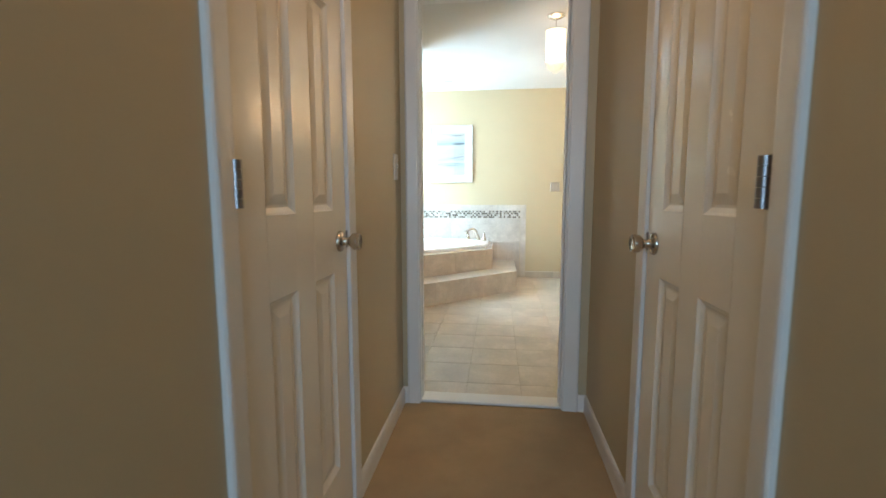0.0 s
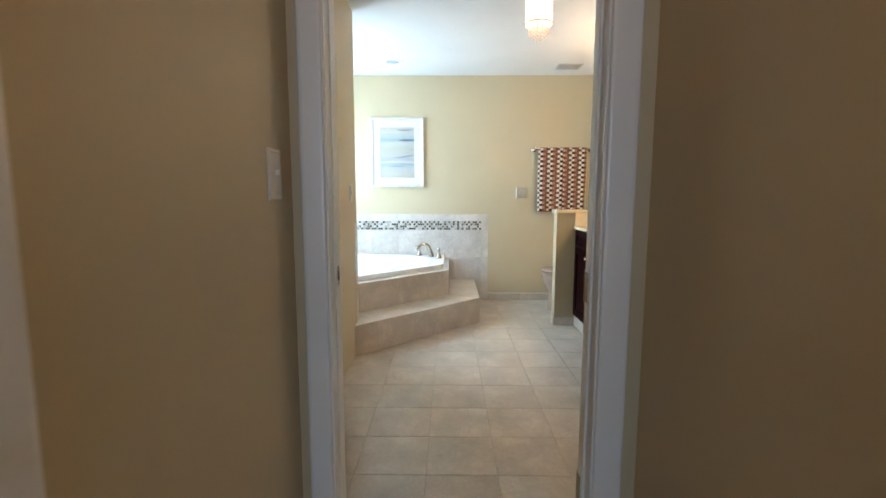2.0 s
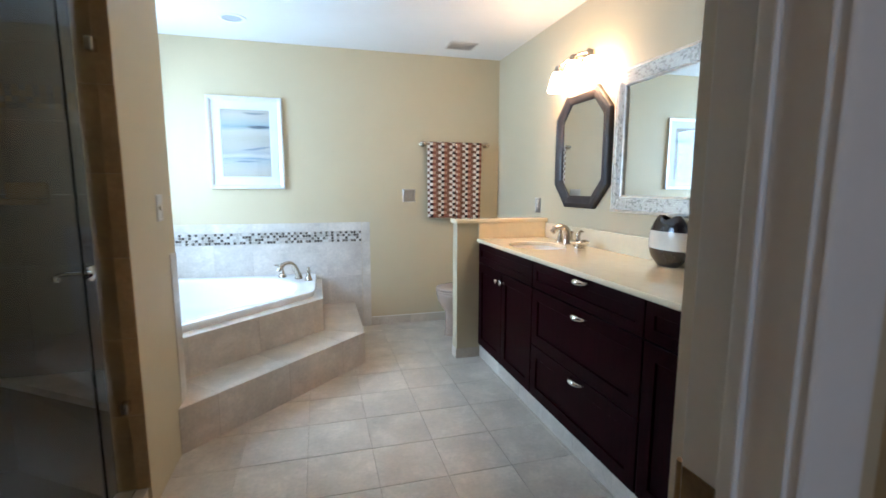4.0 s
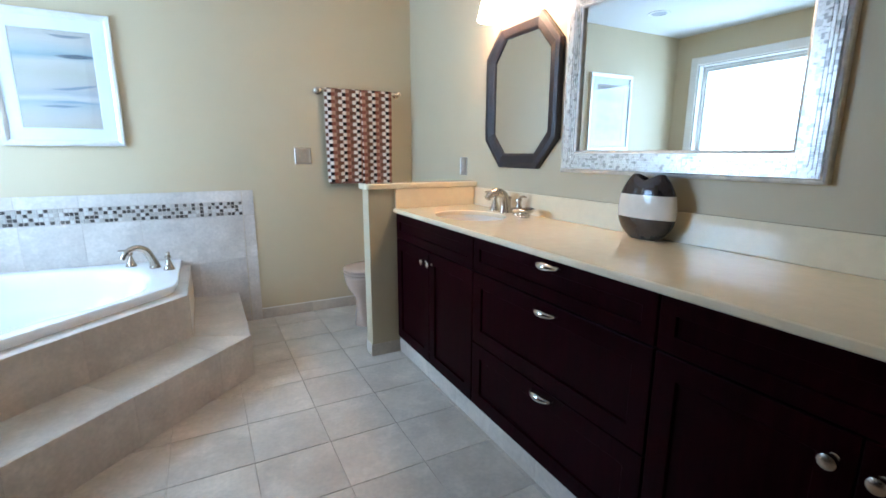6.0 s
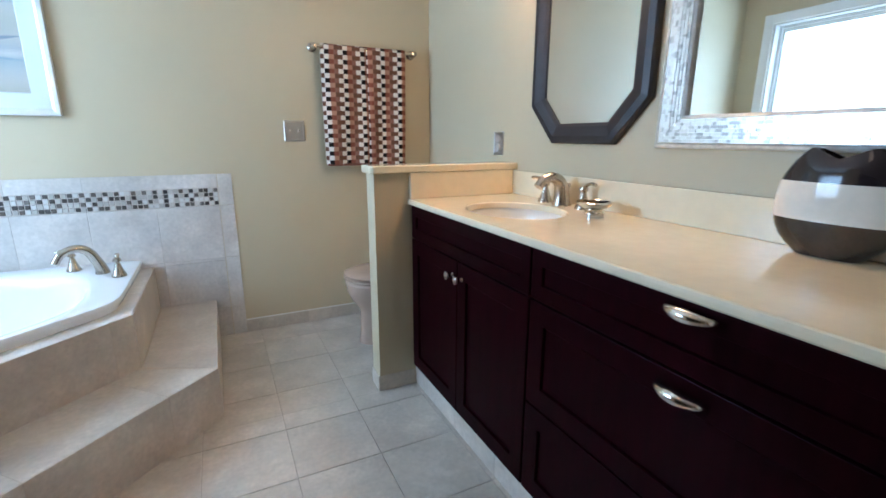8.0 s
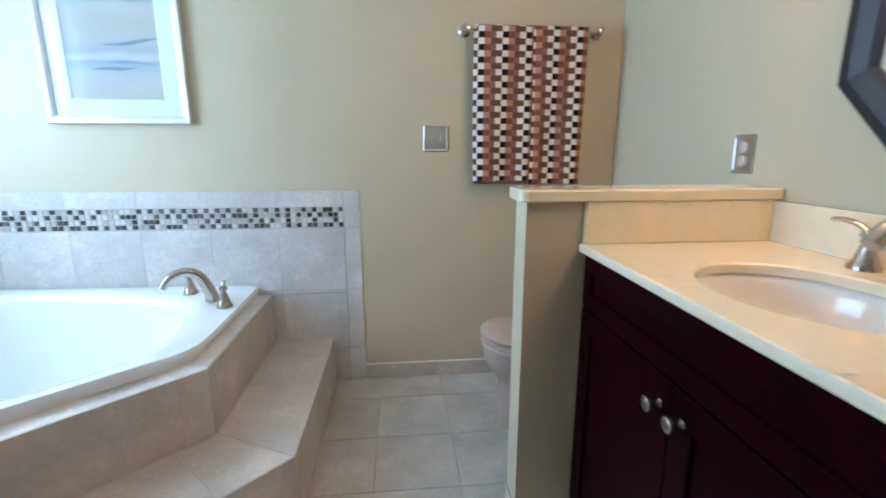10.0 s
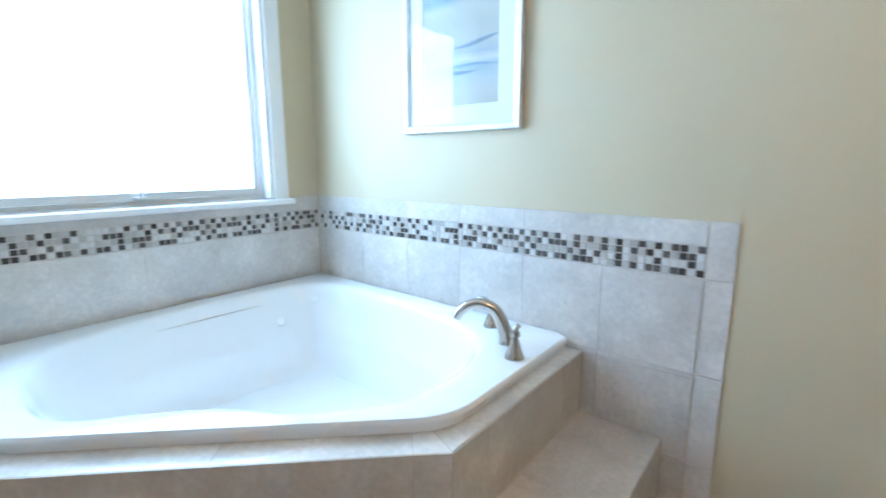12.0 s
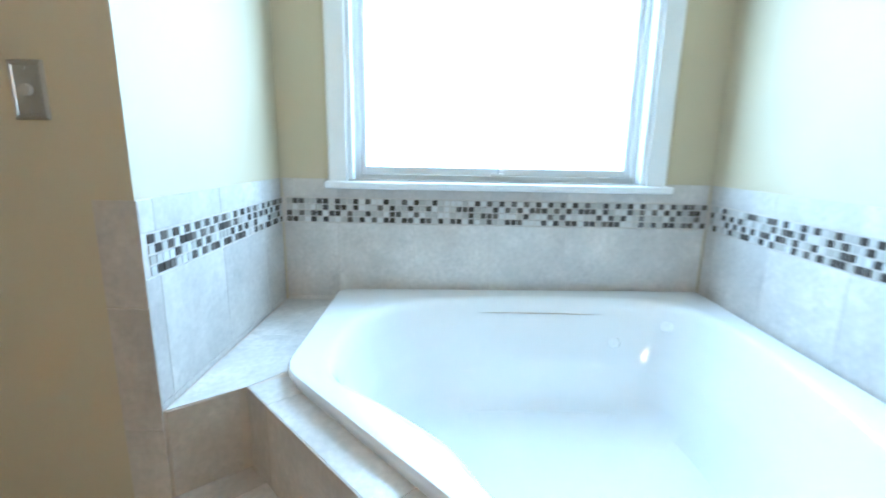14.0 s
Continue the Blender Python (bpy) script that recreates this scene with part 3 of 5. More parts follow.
def baseboard(name, specs, label="white painted baseboard"):
    """Runs of moulded board: start, end, way off the wall."""
    bm = B()
    for p, q, f in specs:
        prof = [(0, 0), (0.013, 0), (0.013, 0.062), (0.010, 0.074), (0.006, 0.083), (0, 0.085)]
        loft(bm, [[(e[0] + f[0] * w, e[1] + f[1] * w, z) for w, z in prof] for e in (p, q)])
    return struct(name, bm, M["trim"], label, "baseboard")


baseboard("baseboard_hall_left", [((HL, SD1 + LEFT_Y + 0.053), (HL, YD0 - 0.013), (1, 0)), ((HL, YB), (HL, SD0 + LEFT_Y - 0.053), (1, 0))])
baseboard("baseboard_hall_right", [((HR, SD1 + RIGHT_Y + 0.053), (HR, YD0 - 0.013), (-1, 0)), ((HR, YB), (HR, SD0 + RIGHT_Y - 0.053), (-1, 0))])
baseboard("baseboard_hall_end", [((HL, YD0), (DX0 - 0.069, YD0), (0, -1)), ((DX1 + 0.083, YD0), (HR, YD0), (0, -1))])


# ---- six-panel doors ----
def six_panel_door(name, w, h, m, label, hinges=True, knob=True, hx=0.0):
    """Built with its hinge edge at x 0, width along x, faces at y -0.035 and 0; m puts it in place."""
    t, st = 0.035, 0.112
    pw = (w - 3 * st + 0.004) / 2
    d = tagged(new(name), label, "door", kind="structure")
    d.empty_display_size = 0.1
    d.matrix_basis = m
    WORLD[d.name] = Matrix.Identity(4)
    rows = [(0.225, 0.846), (1.032, 1.604), (1.714, 1.889)]
    cols = [(st, st + pw), (w - st - pw, w - st)]
    bm = B()
    for x0, x1 in ((0.002, st), (cols[0][1], cols[1][0]), (w - st, w - 0.002)):
        box(bm, (x0, -t, 0.008), (x1, 0, h), 0.0008)
    zs = [0.008, *[z for r in rows for z in r], h]
    for z0, z1 in zip(zs[::2], zs[1::2]):
        for x0, x1 in cols:
            box(bm, (x0 + 0.0002, -t, z0), (x1 - 0.0002, 0, z1))
    lf = part("leaf", bm, M["door"], d)
    for x0, x1 in cols:
        for z0, z1 in rows:
            pb = B()
            for side in (0, 1):
                def ring(i, dep):
                    y = -dep if side == 0 else -t + dep
                    return [(x0 + i, y, z0 + i), (x1 - i, y, z0 + i), (x1 - i, y, z1 - i), (x0 + i, y, z1 - i)]
                loft(pb, [ring(0, 0.0), ring(0.006, 0.005), ring(0.016, 0.0105), ring(0.022, 0.0105), ring(0.046, 0.004)], close_first=False)
            part("panel", pb, M["door"], d)
    if hinges:
        for z in (0.24, 1.095, 1.79):
            hg = B()
            for k in range(5):
                z0 = z - 0.044 + k * 0.0178
                lathe(hg, [(0.0, z0), (0.0105, z0 + 0.0004), (0.0105, z0 + 0.0172), (0.0, z0 + 0.0176)], Matrix.Translation((-0.008 + hx, 0.010, 0)), 14)
            box(hg, (-0.016 + hx, -0.0004, z - 0.046), (0.004 + hx, 0.0012, z + 0.046), 0.0006)
            part("hinge", hg, M["hinge"], d, "satin steel hinge", smooth=True)
    if knob:
        for s in (1, -1):
            kb = B()
            prof = [(0.0, 0), (0.032, 0.0), (0.0325, 0.004), (0.029, 0.010), (0.016, 0.014), (0.0125, 0.020), (0.0125, 0.030), (0.018, 0.036),
                    (0.0255, 0.044), (0.0268, 0.054), (0.0262, 0.062), (0.022, 0.066), (0.014, 0.0645), (0.0, 0.0635)]
            mm = Matrix.Translation((w - 0.062, 0 if s > 0 else -t, 0.936)) @ Matrix.Rotation(radians(-90 if s > 0 else 90), 4, "X")
            lathe(kb, prof, mm, 32)
            part("door_knob", kb, M["nickel"], d, "brushed nickel door knob", smooth=True)
    lt = B()
    box(lt, (w - 0.004, -0.024, 0.91), (w + 0.004, 0.004, 0.965), 0.001)
    part("latch", lt, M["hinge"], d, "dark metal latch plate")
    return d


W1 = 0.612
# closed closet doors, faces flush with the hall
six_panel_door("door_1", W1, 2.03, pose(HL + 0.002, 0.474 + LEFT_Y, 0.006, 0, 0, 90) @ Matrix.Diagonal((1, -1, 1, 1)), "closed white six-panel closet door with nickel knob")
six_panel_door("door_2", W1, 2.03, pose(HR - 0.002, 0.474 + RIGHT_Y, 0.006, 0, 0, 90), "closed white six-panel closet door with nickel knob and steel hinge", hx=0.02)
# bathroom door folded back against the wall inside
six_panel_door("door_3", 0.705, 2.02, pose(DX1 + 0.028, YD1 + 0.050, 0.016, 0, 0, 0.6), "white six-panel bathroom door folded open against the wall", hinges=False, knob=False)


# ---- window ----
win = thing("window_1", (XW, 4.91, WZ0), "white framed bathroom window glowing with daylight, with sill", "window")
tagged(win, kind="structure")
wc = B()
for y, o in ((WY0, -1), (WY1, 1)):
    casing_profile(wc, WZ0 + 0.0, WZ1 + 0.072, (XW, y), (1, 0), (0, o), width=0.074, thick=0.02)
head_casing(wc, (XW, WY0), (XW, WY1), WZ1 - 0.002, (1, 0), width=0.074, thick=0.02)
part("casing", wc, M["trim"], win)
part("window_sill", boxes(((XW - 0.09, WY0 - 0.085, WZ0 - 0.028), (XW + 0.045, WY1 + 0.095, WZ0)), r=0.007), M["trim"], win)
part("reveal", boxes(((XW - T, WY0 + 0.0, WZ0), (XW, WY0 + 0.018, WZ1)), ((XW - T, WY1 - 0.018, WZ0), (XW, WY1, WZ1)), ((XW - T, WY0 + 0.018, WZ1 - 0.018), (XW, WY1 - 0.018, WZ1))), M["trim"], win)
a0, a1, b0, b1 = WY0 + 0.018, WY1 - 0.018, WZ0 + 0.001, WZ1 - 0.018
xo = XW - 0.085
fr = B()
for p, q in (((xo - 0.03, a0, b0), (xo + 0.02, a0 + 0.022, b1)), ((xo - 0.03, a1 - 0.022, b0), (xo + 0.02, a1, b1)), ((xo - 0.03, a0 + 0.022, b0), (xo + 0.02, a1 - 0.022, b0 + 0.024)),
             ((xo - 0.03, a0 + 0.022, b1 - 0.024), (xo + 0.02, a1 - 0.022, b1))):
    box(fr, p, q, 0.002)
part("window_frame", fr, M["trim"], win)
sb = B()
s0, s1, c0, c1 = a0 + 0.022, a1 - 0.022, b0 + 0.024, b1 - 0.024
for p, q in (((xo - 0.025, s0, c0), (xo + 0.008, s0 + 0.02, c1)), ((xo - 0.025, s1 - 0.02, c0), (xo + 0.008, s1, c1)), ((xo - 0.025, s0 + 0.02, c0), (xo + 0.008, s1 - 0.02, c0 + 0.03)),
             ((xo - 0.025, s0 + 0.02, c1 - 0.03), (xo + 0.008, s1 - 0.02, c1))):
    box(sb, p, q, 0.003)
sash = part("sash", sb, M["trim"], win)
pane = part("pane", boxes(((xo - 0.012, s0 + 0.018, c0 + 0.028), (xo - 0.008, s1 - 0.018, c1 - 0.028))), M["glass"], sash)
pane.visible_shadow = False
cr = B()
box(cr, (xo + 0.012, 4.90, c0 - 0.004), (xo + 0.03, 4.955, c0 + 0.012), 0.003)
tube(cr, curve_pts([(xo + 0.024, 4.93, c0 + 0.01), (xo + 0.036, 4.93, c0 + 0.03), (xo + 0.03, 4.925, c0 + 0.055)], 5), 0.005)
part("crank_handle", cr, M["trim"], win, "white casement crank handle", smooth=True)
bed = thing("window_2", (0.1, -4.1, 0.85), "plain white framed bedroom window", "window")
tagged(bed, kind="structure")
part("window_frame", boxes(((-0.82, -4.1, 0.78), (-0.75, -4.07, 2.22)), ((0.95, -4.1, 0.78), (1.02, -4.07, 2.22)), ((-0.75, -4.1, 0.78), (0.95, -4.07, 0.85)),
     ((-0.75, -4.1, 2.15), (0.95, -4.07, 2.22))), M["trim"], bed)

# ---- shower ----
# floor, walls and seat base take the tile colour darkened for shade
struct("shower_floor", boxes(((XW, YD1, -0.05), (XS - T, YS1 - T, 0.02))), M["showertile_shaded"], "shower floor of beige tile, coloured dark for the shade", "shower floor")
curb = struct("shower_curb", boxes(((XS - T - 0.004, YD1, -0.05), (XS - 0.016, YS0, 0.094))), M["whitegrout"], "beige tiled shower curb", "curb")
tiles(curb, [(0, 0), (YS0 - YD1, 0), (YS0 - YD1, 0.115), (0, 0.115)], frame_of((XS - 0.010, YD1, 0.094), (0, 1, 0), (-1, 0, 0)), (0.305, 0.2), (0.1, 0), M["tile"])
tiles(curb, [(0, 0), (YS0 - YD1, 0), (YS0 - YD1, 0.094), (0, 0.094)], frame_of((XS - 0.016, YD1, 0), (0, 1, 0), (0, 0, 1)), (0.305, 0.2), (0.1, 0), M["tile"])
tiles(wall_win, [(0, 0.02), (YS1 - T - YD1, 0.02), (YS1 - T - YD1, 2.43), (0, 2.43)], frame_of((XW, YD1, 0), (0, 1, 0), (0, 0, 1)), (0.305, 0.305), (0.0, 0.02), M["showertile_shaded"], gap=0.0008)
tiles(wall_stub, [(0, 0.02), (XS - T - XW, 0.02), (XS - T - XW, 2.43), (0, 2.43)], frame_of((XW, YS1 - T, 0), (1, 0, 0), (0, 0, 1)), (0.305, 0.305), (0.0, 0.02), M["showertile_shaded"], gap=0.0008)
tiles(wall_stub, [(0, 0.10), (T, 0.10), (T, 2.43), (0, 2.43)], frame_of((XS - T, YS0, 0), (1, 0, 0), (0, 0, 1)), (0.06, 0.305), (0.0, 0.10), M["trimtile"])
tiles(wall_stub, [(0, 0.02), (0.42, 0.02), (0.42, 2.43), (0, 2.43)], frame_of((XS - T, YS1 - T, 0), (0, -1, 0), (0, 0, 1)), (0.305, 0.305), (0.0, 0.02), M["showertile_shaded"], gap=0.0008)
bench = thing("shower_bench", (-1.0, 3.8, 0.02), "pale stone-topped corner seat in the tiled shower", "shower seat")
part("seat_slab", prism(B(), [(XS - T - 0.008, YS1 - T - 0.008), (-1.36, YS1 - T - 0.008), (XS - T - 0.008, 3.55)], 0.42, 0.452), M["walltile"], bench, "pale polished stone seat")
part("seat_base", prism(B(), [(XS - T - 0.008, YS1 - T - 0.008), (-1.33, YS1 - T - 0.008), (XS - T - 0.008, 3.58)], 0.02, 0.42), M["showertile_shaded"], bench)
dish = thing("soap_dish", (-1.174, 3.93, 1.2), "brown ceramic soap dish on the shower wall", "soap dish")
sdm = B()
box(sdm, (-1.25, 3.85, 1.20), (-1.10, 3.943, 1.225), 0.008)
box(sdm, (-1.25, 3.925, 1.205), (-1.10, 3.943, 1.29), 0.008)
part("tray", sdm, mat("brown_ceramic", (0.20, 0.12, 0.06), 0.25, vary=0.2), dish)
glass = thing("shower_door", (-0.73, 2.8, 0.1), "frameless clear glass shower door and panel with a metal pull", "shower door")
part("fixed_panel", boxes(((-0.735, 3.30, 0.101), (-0.725, YS0 - 0.010, 2.05)), r=0.001), M["showerglass"], glass)
part("door_panel", boxes(((-0.735, YD1 + 0.006, 0.11), (-0.725, 3.29, 2.05)), r=0.001), M["showerglass"], glass)
bb = B()
tube(bb, curve_pts([(-0.7245, 3.33, 0.995), (-0.76, 3.33, 0.995), (-0.805, 3.33, 0.994), (-0.822, 3.33, 0.984)], 5), 0.009)
lathe(bb, [(0, -0.014), (0.011, -0.010), (0.014, 0.0), (0.011, 0.010), (0, 0.014)], Matrix.Translation((-0.823, 3.33, 0.981)), 16)
part("handle", bb, M["chrome"], glass, "polished metal pull reaching into the shower", smooth=True)
kb = B()
lathe(kb, [(0, 0), (0.026, 0.0), (0.026, 0.008), (0.014, 0.014), (0.0, 0.015)], Matrix.Translation((-0.7245, 3.33, 0.995)) @ Matrix.Rotation(radians(90), 4, "Y"), 20)
part("handle_disc", kb, M["chrome"], glass, smooth=True)
for z in (0.45, 1.75):
    part("glass_clip", boxes(((-0.745, YS0 - 0.045, z - 0.022), (-0.715, YS0 - 0.007, z + 0.022)), r=0.003), M["nickel"], glass)

# ---- tub surround: deck, step, tiled walls ----
D_IN, D_C = (-0.803, 4.214), (0.002, 4.998)
deck_poly = [(XW, YS1), (XS - 0.006, YS1), D_IN, D_C, (0.005, YF), (XW, YF)]
U = Vector((D_C[0] - D_IN[0], D_C[1] - D_IN[1], 0)).normalized()
NRM = Vector((U.y, -U.x, 0))
deck = thing("tub_deck", (-0.8, 5.0, 0), "beige stone-tiled deck round the corner tub", "tub deck")
hole = [(-1.40, 4.42), (-0.82, 4.42), (-0.15, 5.05), (-0.15, 5.66), (-1.40, 5.66)]
db = B()
lo = [db.verts.new((x, y, DECK - 0.0012)) for x, y in deck_poly]
bt = [db.verts.new((x, y, 0.0)) for x, y in deck_poly]
hv = [db.verts.new((x, y, DECK - 0.0012)) for x, y in hole]
for i in range(6):
    j = (i + 1) % 6
    db.faces.new((bt[i], bt[j], lo[j], lo[i]))
db.faces.new((lo[0], lo[1], hv[0]))
db.faces.new((lo[1], lo[2], hv[1], hv[0]))
db.faces.new((lo[2], lo[3], hv[2], hv[1]))
db.faces.new((lo[3], lo[4], hv[3], hv[2]))
db.faces.new((lo[4], lo[5], hv[4], hv[3]))
db.faces.new((lo[5], lo[0], hv[0], hv[4]))
part("deck_core", db, M["tangrout"], deck)
flat = frame_of((0, 0, DECK - 0.003), (1, 0, 0), (0, 1, 0))
L = (Vector(D_C) - Vector(D_IN)).length
# top strip along the front edge, the side strip and the shelf by the stub wall, in the lit tile colour
diag = frame_of((*D_IN, DECK - 0.003), U, (-U.y, U.x, 0))
tiles(deck, [(0, 0.001), (L, 0.001), (L - 0.055, 0.13), (0.02, 0.13)], diag, (0.457, 0.457), (0.12, 0), M["decktile_lit"], name="deck_tile", gap=0.001)
tiles(deck, [(-0.125, 5.058), (0.001, 5.003), (0.004, YF - 0.008), (-0.125, YF - 0.008)], flat, (0.457, 0.457), (-0.31, 4.85), M["decktile_lit"], name="deck_tile", gap=0.001)
tiles(deck, [(XW + 0.008, YS1 + 0.008), (XS - 0.012, YS1 + 0.008), (D_IN[0] - 0.003, D_IN[1] + 0.002), (-0.908, 4.30), (-0.94, 4.36), (XW + 0.008, 4.36)], flat, (0.457, 0.457), (-1.6, YS1), M["decktile_lit"], name="deck_tile", gap=0.001)
tiles(deck, [(0, STEP), (L + 0.0014, STEP), (L + 0.0014, DECK - 0.001), (0, DECK - 0.001)], frame_of((*D_IN, 0), U, (0, 0, 1)), (0.457, 0.457), (0.12, 0.17), M["tile"], name="riser_tile", gap=0.0007)
tiles(deck, [(-0.0014, STEP), (YF - D_C[1] - 0.008, STEP), (YF - D_C[1] - 0.008, DECK - 0.001), (-0.0014, DECK - 0.001)], frame_of((D_C[0] + 0.003, D_C[1], 0), (0, 1, 0), (0, 0, 1)), (0.457, 0.457), (0.15, 0.17), M["tile"], name="riser_tile", gap=0.0007)
e1 = Vector((D_IN[0] - XS, D_IN[1] - YS1, 0))
tiles(deck, [(0.008, 0.23), (e1.length, 0.23), (e1.length, DECK - 0.004), (0.008, DECK - 0.004)], frame_of((XS - 0.006, YS1, 0), e1, (0, 0, 1)), (0.457, 0.457), (0, 0.17), M["tile"], name="riser_tile", h=0.004, gap=0.001)

step = thing("tub_step", (0.1, 4.6, 0), "beige stone-tiled step in front of the tub", "step")
S_C = (0.288, 4.858)
k = (S_C[0] - XS) / U.x
S_W = (XS + 0.001, S_C[1] - U.y * k)
stb = B()
prism(stb, [S_W, S_C, (0.288, YF), (0.006, YF), D_C, D_IN, (XS + 0.001, YS1)], 0, STEP - 0.0012)
part("step_core", stb, M["tangrout"], step)
dep = (Vector((*S_C, 0)) - Vector((*D_C, 0))).dot(NRM)
stm = frame_of((*S_W, STEP - 0.003), U, (-U.y, U.x, 0))
LS = k
tiles(step, [(0.004, 0), (LS, 0), (LS - dep * 0.42, dep), (0.096, dep), (0.096, 0.1)], stm, (0.457, 0.457), (0.2, 0), M["tile"], name="tread_tile", gap=0.0007)
tiles(step, [(D_C[0] + 0.012, D_C[1] + 0.004), (S_C[0], S_C[1] + 0.002), (0.288, YF - 0.008), (D_C[0] + 0.014, YF - 0.008)], frame_of((0, 0, STEP - 0.003), (1, 0, 0), (0, 1, 0)), (0.457, 0.457), (-0.02, 4.86), M["tile"], name="tread_tile", gap=0.0007)
tiles(step, [(0, 0), (LS + 0.0014, 0), (LS + 0.0014, STEP - 0.001), (0, STEP - 0.001)], frame_of((*S_W, 0), U, (0, 0, 1)), (0.457, 0.457), (0.2, -0.075), M["tile"], name="riser_tile", gap=0.0007)
tiles(step, [(-0.0014, 0), (YF - S_C[1] - 0.008, 0), (YF - S_C[1] - 0.008, STEP - 0.001), (-0.0014, STEP - 0.001)], frame_of((S_C[0], S_C[1], 0), (0, 1, 0), (0, 0, 1)), (0.457, 0.457), (0.15, -0.075), M["tile"], name="riser_tile", gap=0.0007)

# tiled wainscot round the tub
MZ0, MZ1, TZ = 0.789, 0.887, 0.962
FX1 = 0.440


def wainscot(wall, m, x0, x1, first, low):
    """Large tiles below the mosaic band and a cut row above it; m runs along the wall."""
    for za, zb_ in ((low, MZ0 - 0.0015), (MZ1 + 0.0015, TZ)):
        part("grout_bed", prism(B(), [(x0, za), (x1, za), (x1, zb_), (x0, zb_)], 0.0, 0.0015, m), M["whitegrout"], wall)
    tiles(wall, [(x0, low), (x1, low), (x1, MZ0 - 0.002), (x0, MZ0 - 0.002)], m, (0.305, 0.305), (first, MZ0 - 0.002 - 0.305 * 3), M["walltile"])
    tiles(wall, [(x0, MZ1 + 0.002), (x1, MZ1 + 0.002), (x1, TZ), (x0, TZ)], m, (0.305, 0.2), (first, MZ1), M["walltile"])


mf = frame_of((0, YF, 0), (1, 0, 0), (0, 0, 1))
wainscot(wall_far, mf, XW + 0.009, 0.364, 0.059 - 0.305 * 6, DECK)
tiles(wall_far, [(0.008, 0.0), (0.364, 0.0), (0.364, DECK - 0.001), (0.008, DECK - 0.001)], mf, (0.305, 0.305), (0.059, MZ0 - 0.002 - 0.305 * 3), M["walltile"])
tiles(wall_far, [(0.366, 0.0), (FX1, 0.0), (FX1, TZ), (0.366, TZ)], mf, (0.2, 0.305), (0.366, MZ0 - 0.002 - 0.305 * 3), M["walltile"], h=0.004)
mw = frame_of((XW, 0, 0), (0, 1, 0), (0, 0, 1))
wainscot(wall_win, mw, YS1 + 0.009, YF - 0.009, YS1 - 0.08, DECK)
ms = frame_of((XS - 0.004, YS1, 0), (-1, 0, 0), (0, 0, 1))
wainscot(wall_stub, ms, 0.0, XS - XW - 0.012, 0.05, DECK)
# end strips that wrap the stub wall's corner
me_ = frame_of((XS, YS1 + 0.006, 0), (0, -1, 0), (0, 0, 1)) @ Matrix.Diagonal((1, 1, -1, 1))
tiles(wall_stub, [(0.0, STEP + 0.002), (0.095, STEP + 0.002), (0.095, TZ), (0.0, TZ)], me_, (0.2, 0.305), (0.0, MZ0 - 0.002 - 0.305 * 3 + 0.24), M["tile"], h=0.003)

P = 0.02425


def mosaic(wall, m, x0, x1, limit=300, tones=("mosaic_dark", "mosaic_pale")):
    """Four rows of small square chips."""
    for tone in tones:
        if tone not in SHARED:
            bm = box(B(), (-0.0108, -0.0108, 0), (0.0108, 0.0108, 0.005))
            for v in bm.verts:
                if v.co.z > 0.003:
                    v.co.x *= 0.9
                    v.co.y *= 0.9
            bmesh.ops.recalc_face_normals(bm, faces=bm.faces)
            SHARED[tone] = bpy.data.meshes.new("mosaic_chip")
            bm.to_mesh(SHARED[tone])
            bm.free()
            SHARED[tone].materials.append(M[tone])
    rng = random.Random(11)
    rest = {tone: B() for tone in tones}
    cnt, last = 0, [0] * 4
    for i in range(int((x1 - x0) / P)):
        below = 0
        for j in range(4):
            # dark chips seldom touch one another
            below = last[j] = int(rng.random() < (0.66, 0.36, 0.10)[below + last[j]])
            tone = tones[0] if below else tones[1]
            at = Matrix.Translation((x1 - (i + 0.5) * P, MZ0 + (j + 0.5) * P, 0.0))
            if cnt < limit:
                ob = new("mosaic_chip", SHARED[tone])
                ob.parent = wall
                ob.matrix_basis = m @ at
                cnt += 1
            else:
                box(rest[tone], (-0.0108, -0.0108, 0), (0.0108, 0.0108, 0.005), m=m @ at)
    for tone, bm in rest.items():
        if len(bm.verts):
            tagged(part("mosaic_rest", bm, M[tone], wall), kind="stuff")
        else:
            bm.free()


def mosaic_bed(wall, m, x0, x1):
    part("mosaic_grout", prism(B(), [(x0, MZ0 - 0.001), (x1, MZ0 - 0.001), (x1, MZ1 + 0.001), (x0, MZ1 + 0.001)], 0.0, 0.0022, m), M["whitegrout"], wall)


mosaic_bed(wall_far, mf, XW, 0.365)
mosaic_bed(wall_win, mw, YS1, YF)
mosaic_bed(wall_stub, ms, 0.0, XS - XW)


# ---- corner tub ----
def rounded(poly, r, steps=6):
    out = []
    k = len(poly)
    for i in range(k):
        p0, p1, p2 = Vector(poly[i - 1]), Vector(poly[i]), Vector(poly[(i + 1) % k])
        a, b = (p0 - p1).normalized(), (p2 - p1).normalized()
        q0, q1 = p1 + a * r[i], p1 + b * r[i]
        for s in range(steps + 1):
            t = s / steps
            out.append((1 - t) ** 2 * q0 + 2 * t * (1 - t) * p1 + t * t * q1)
    return out


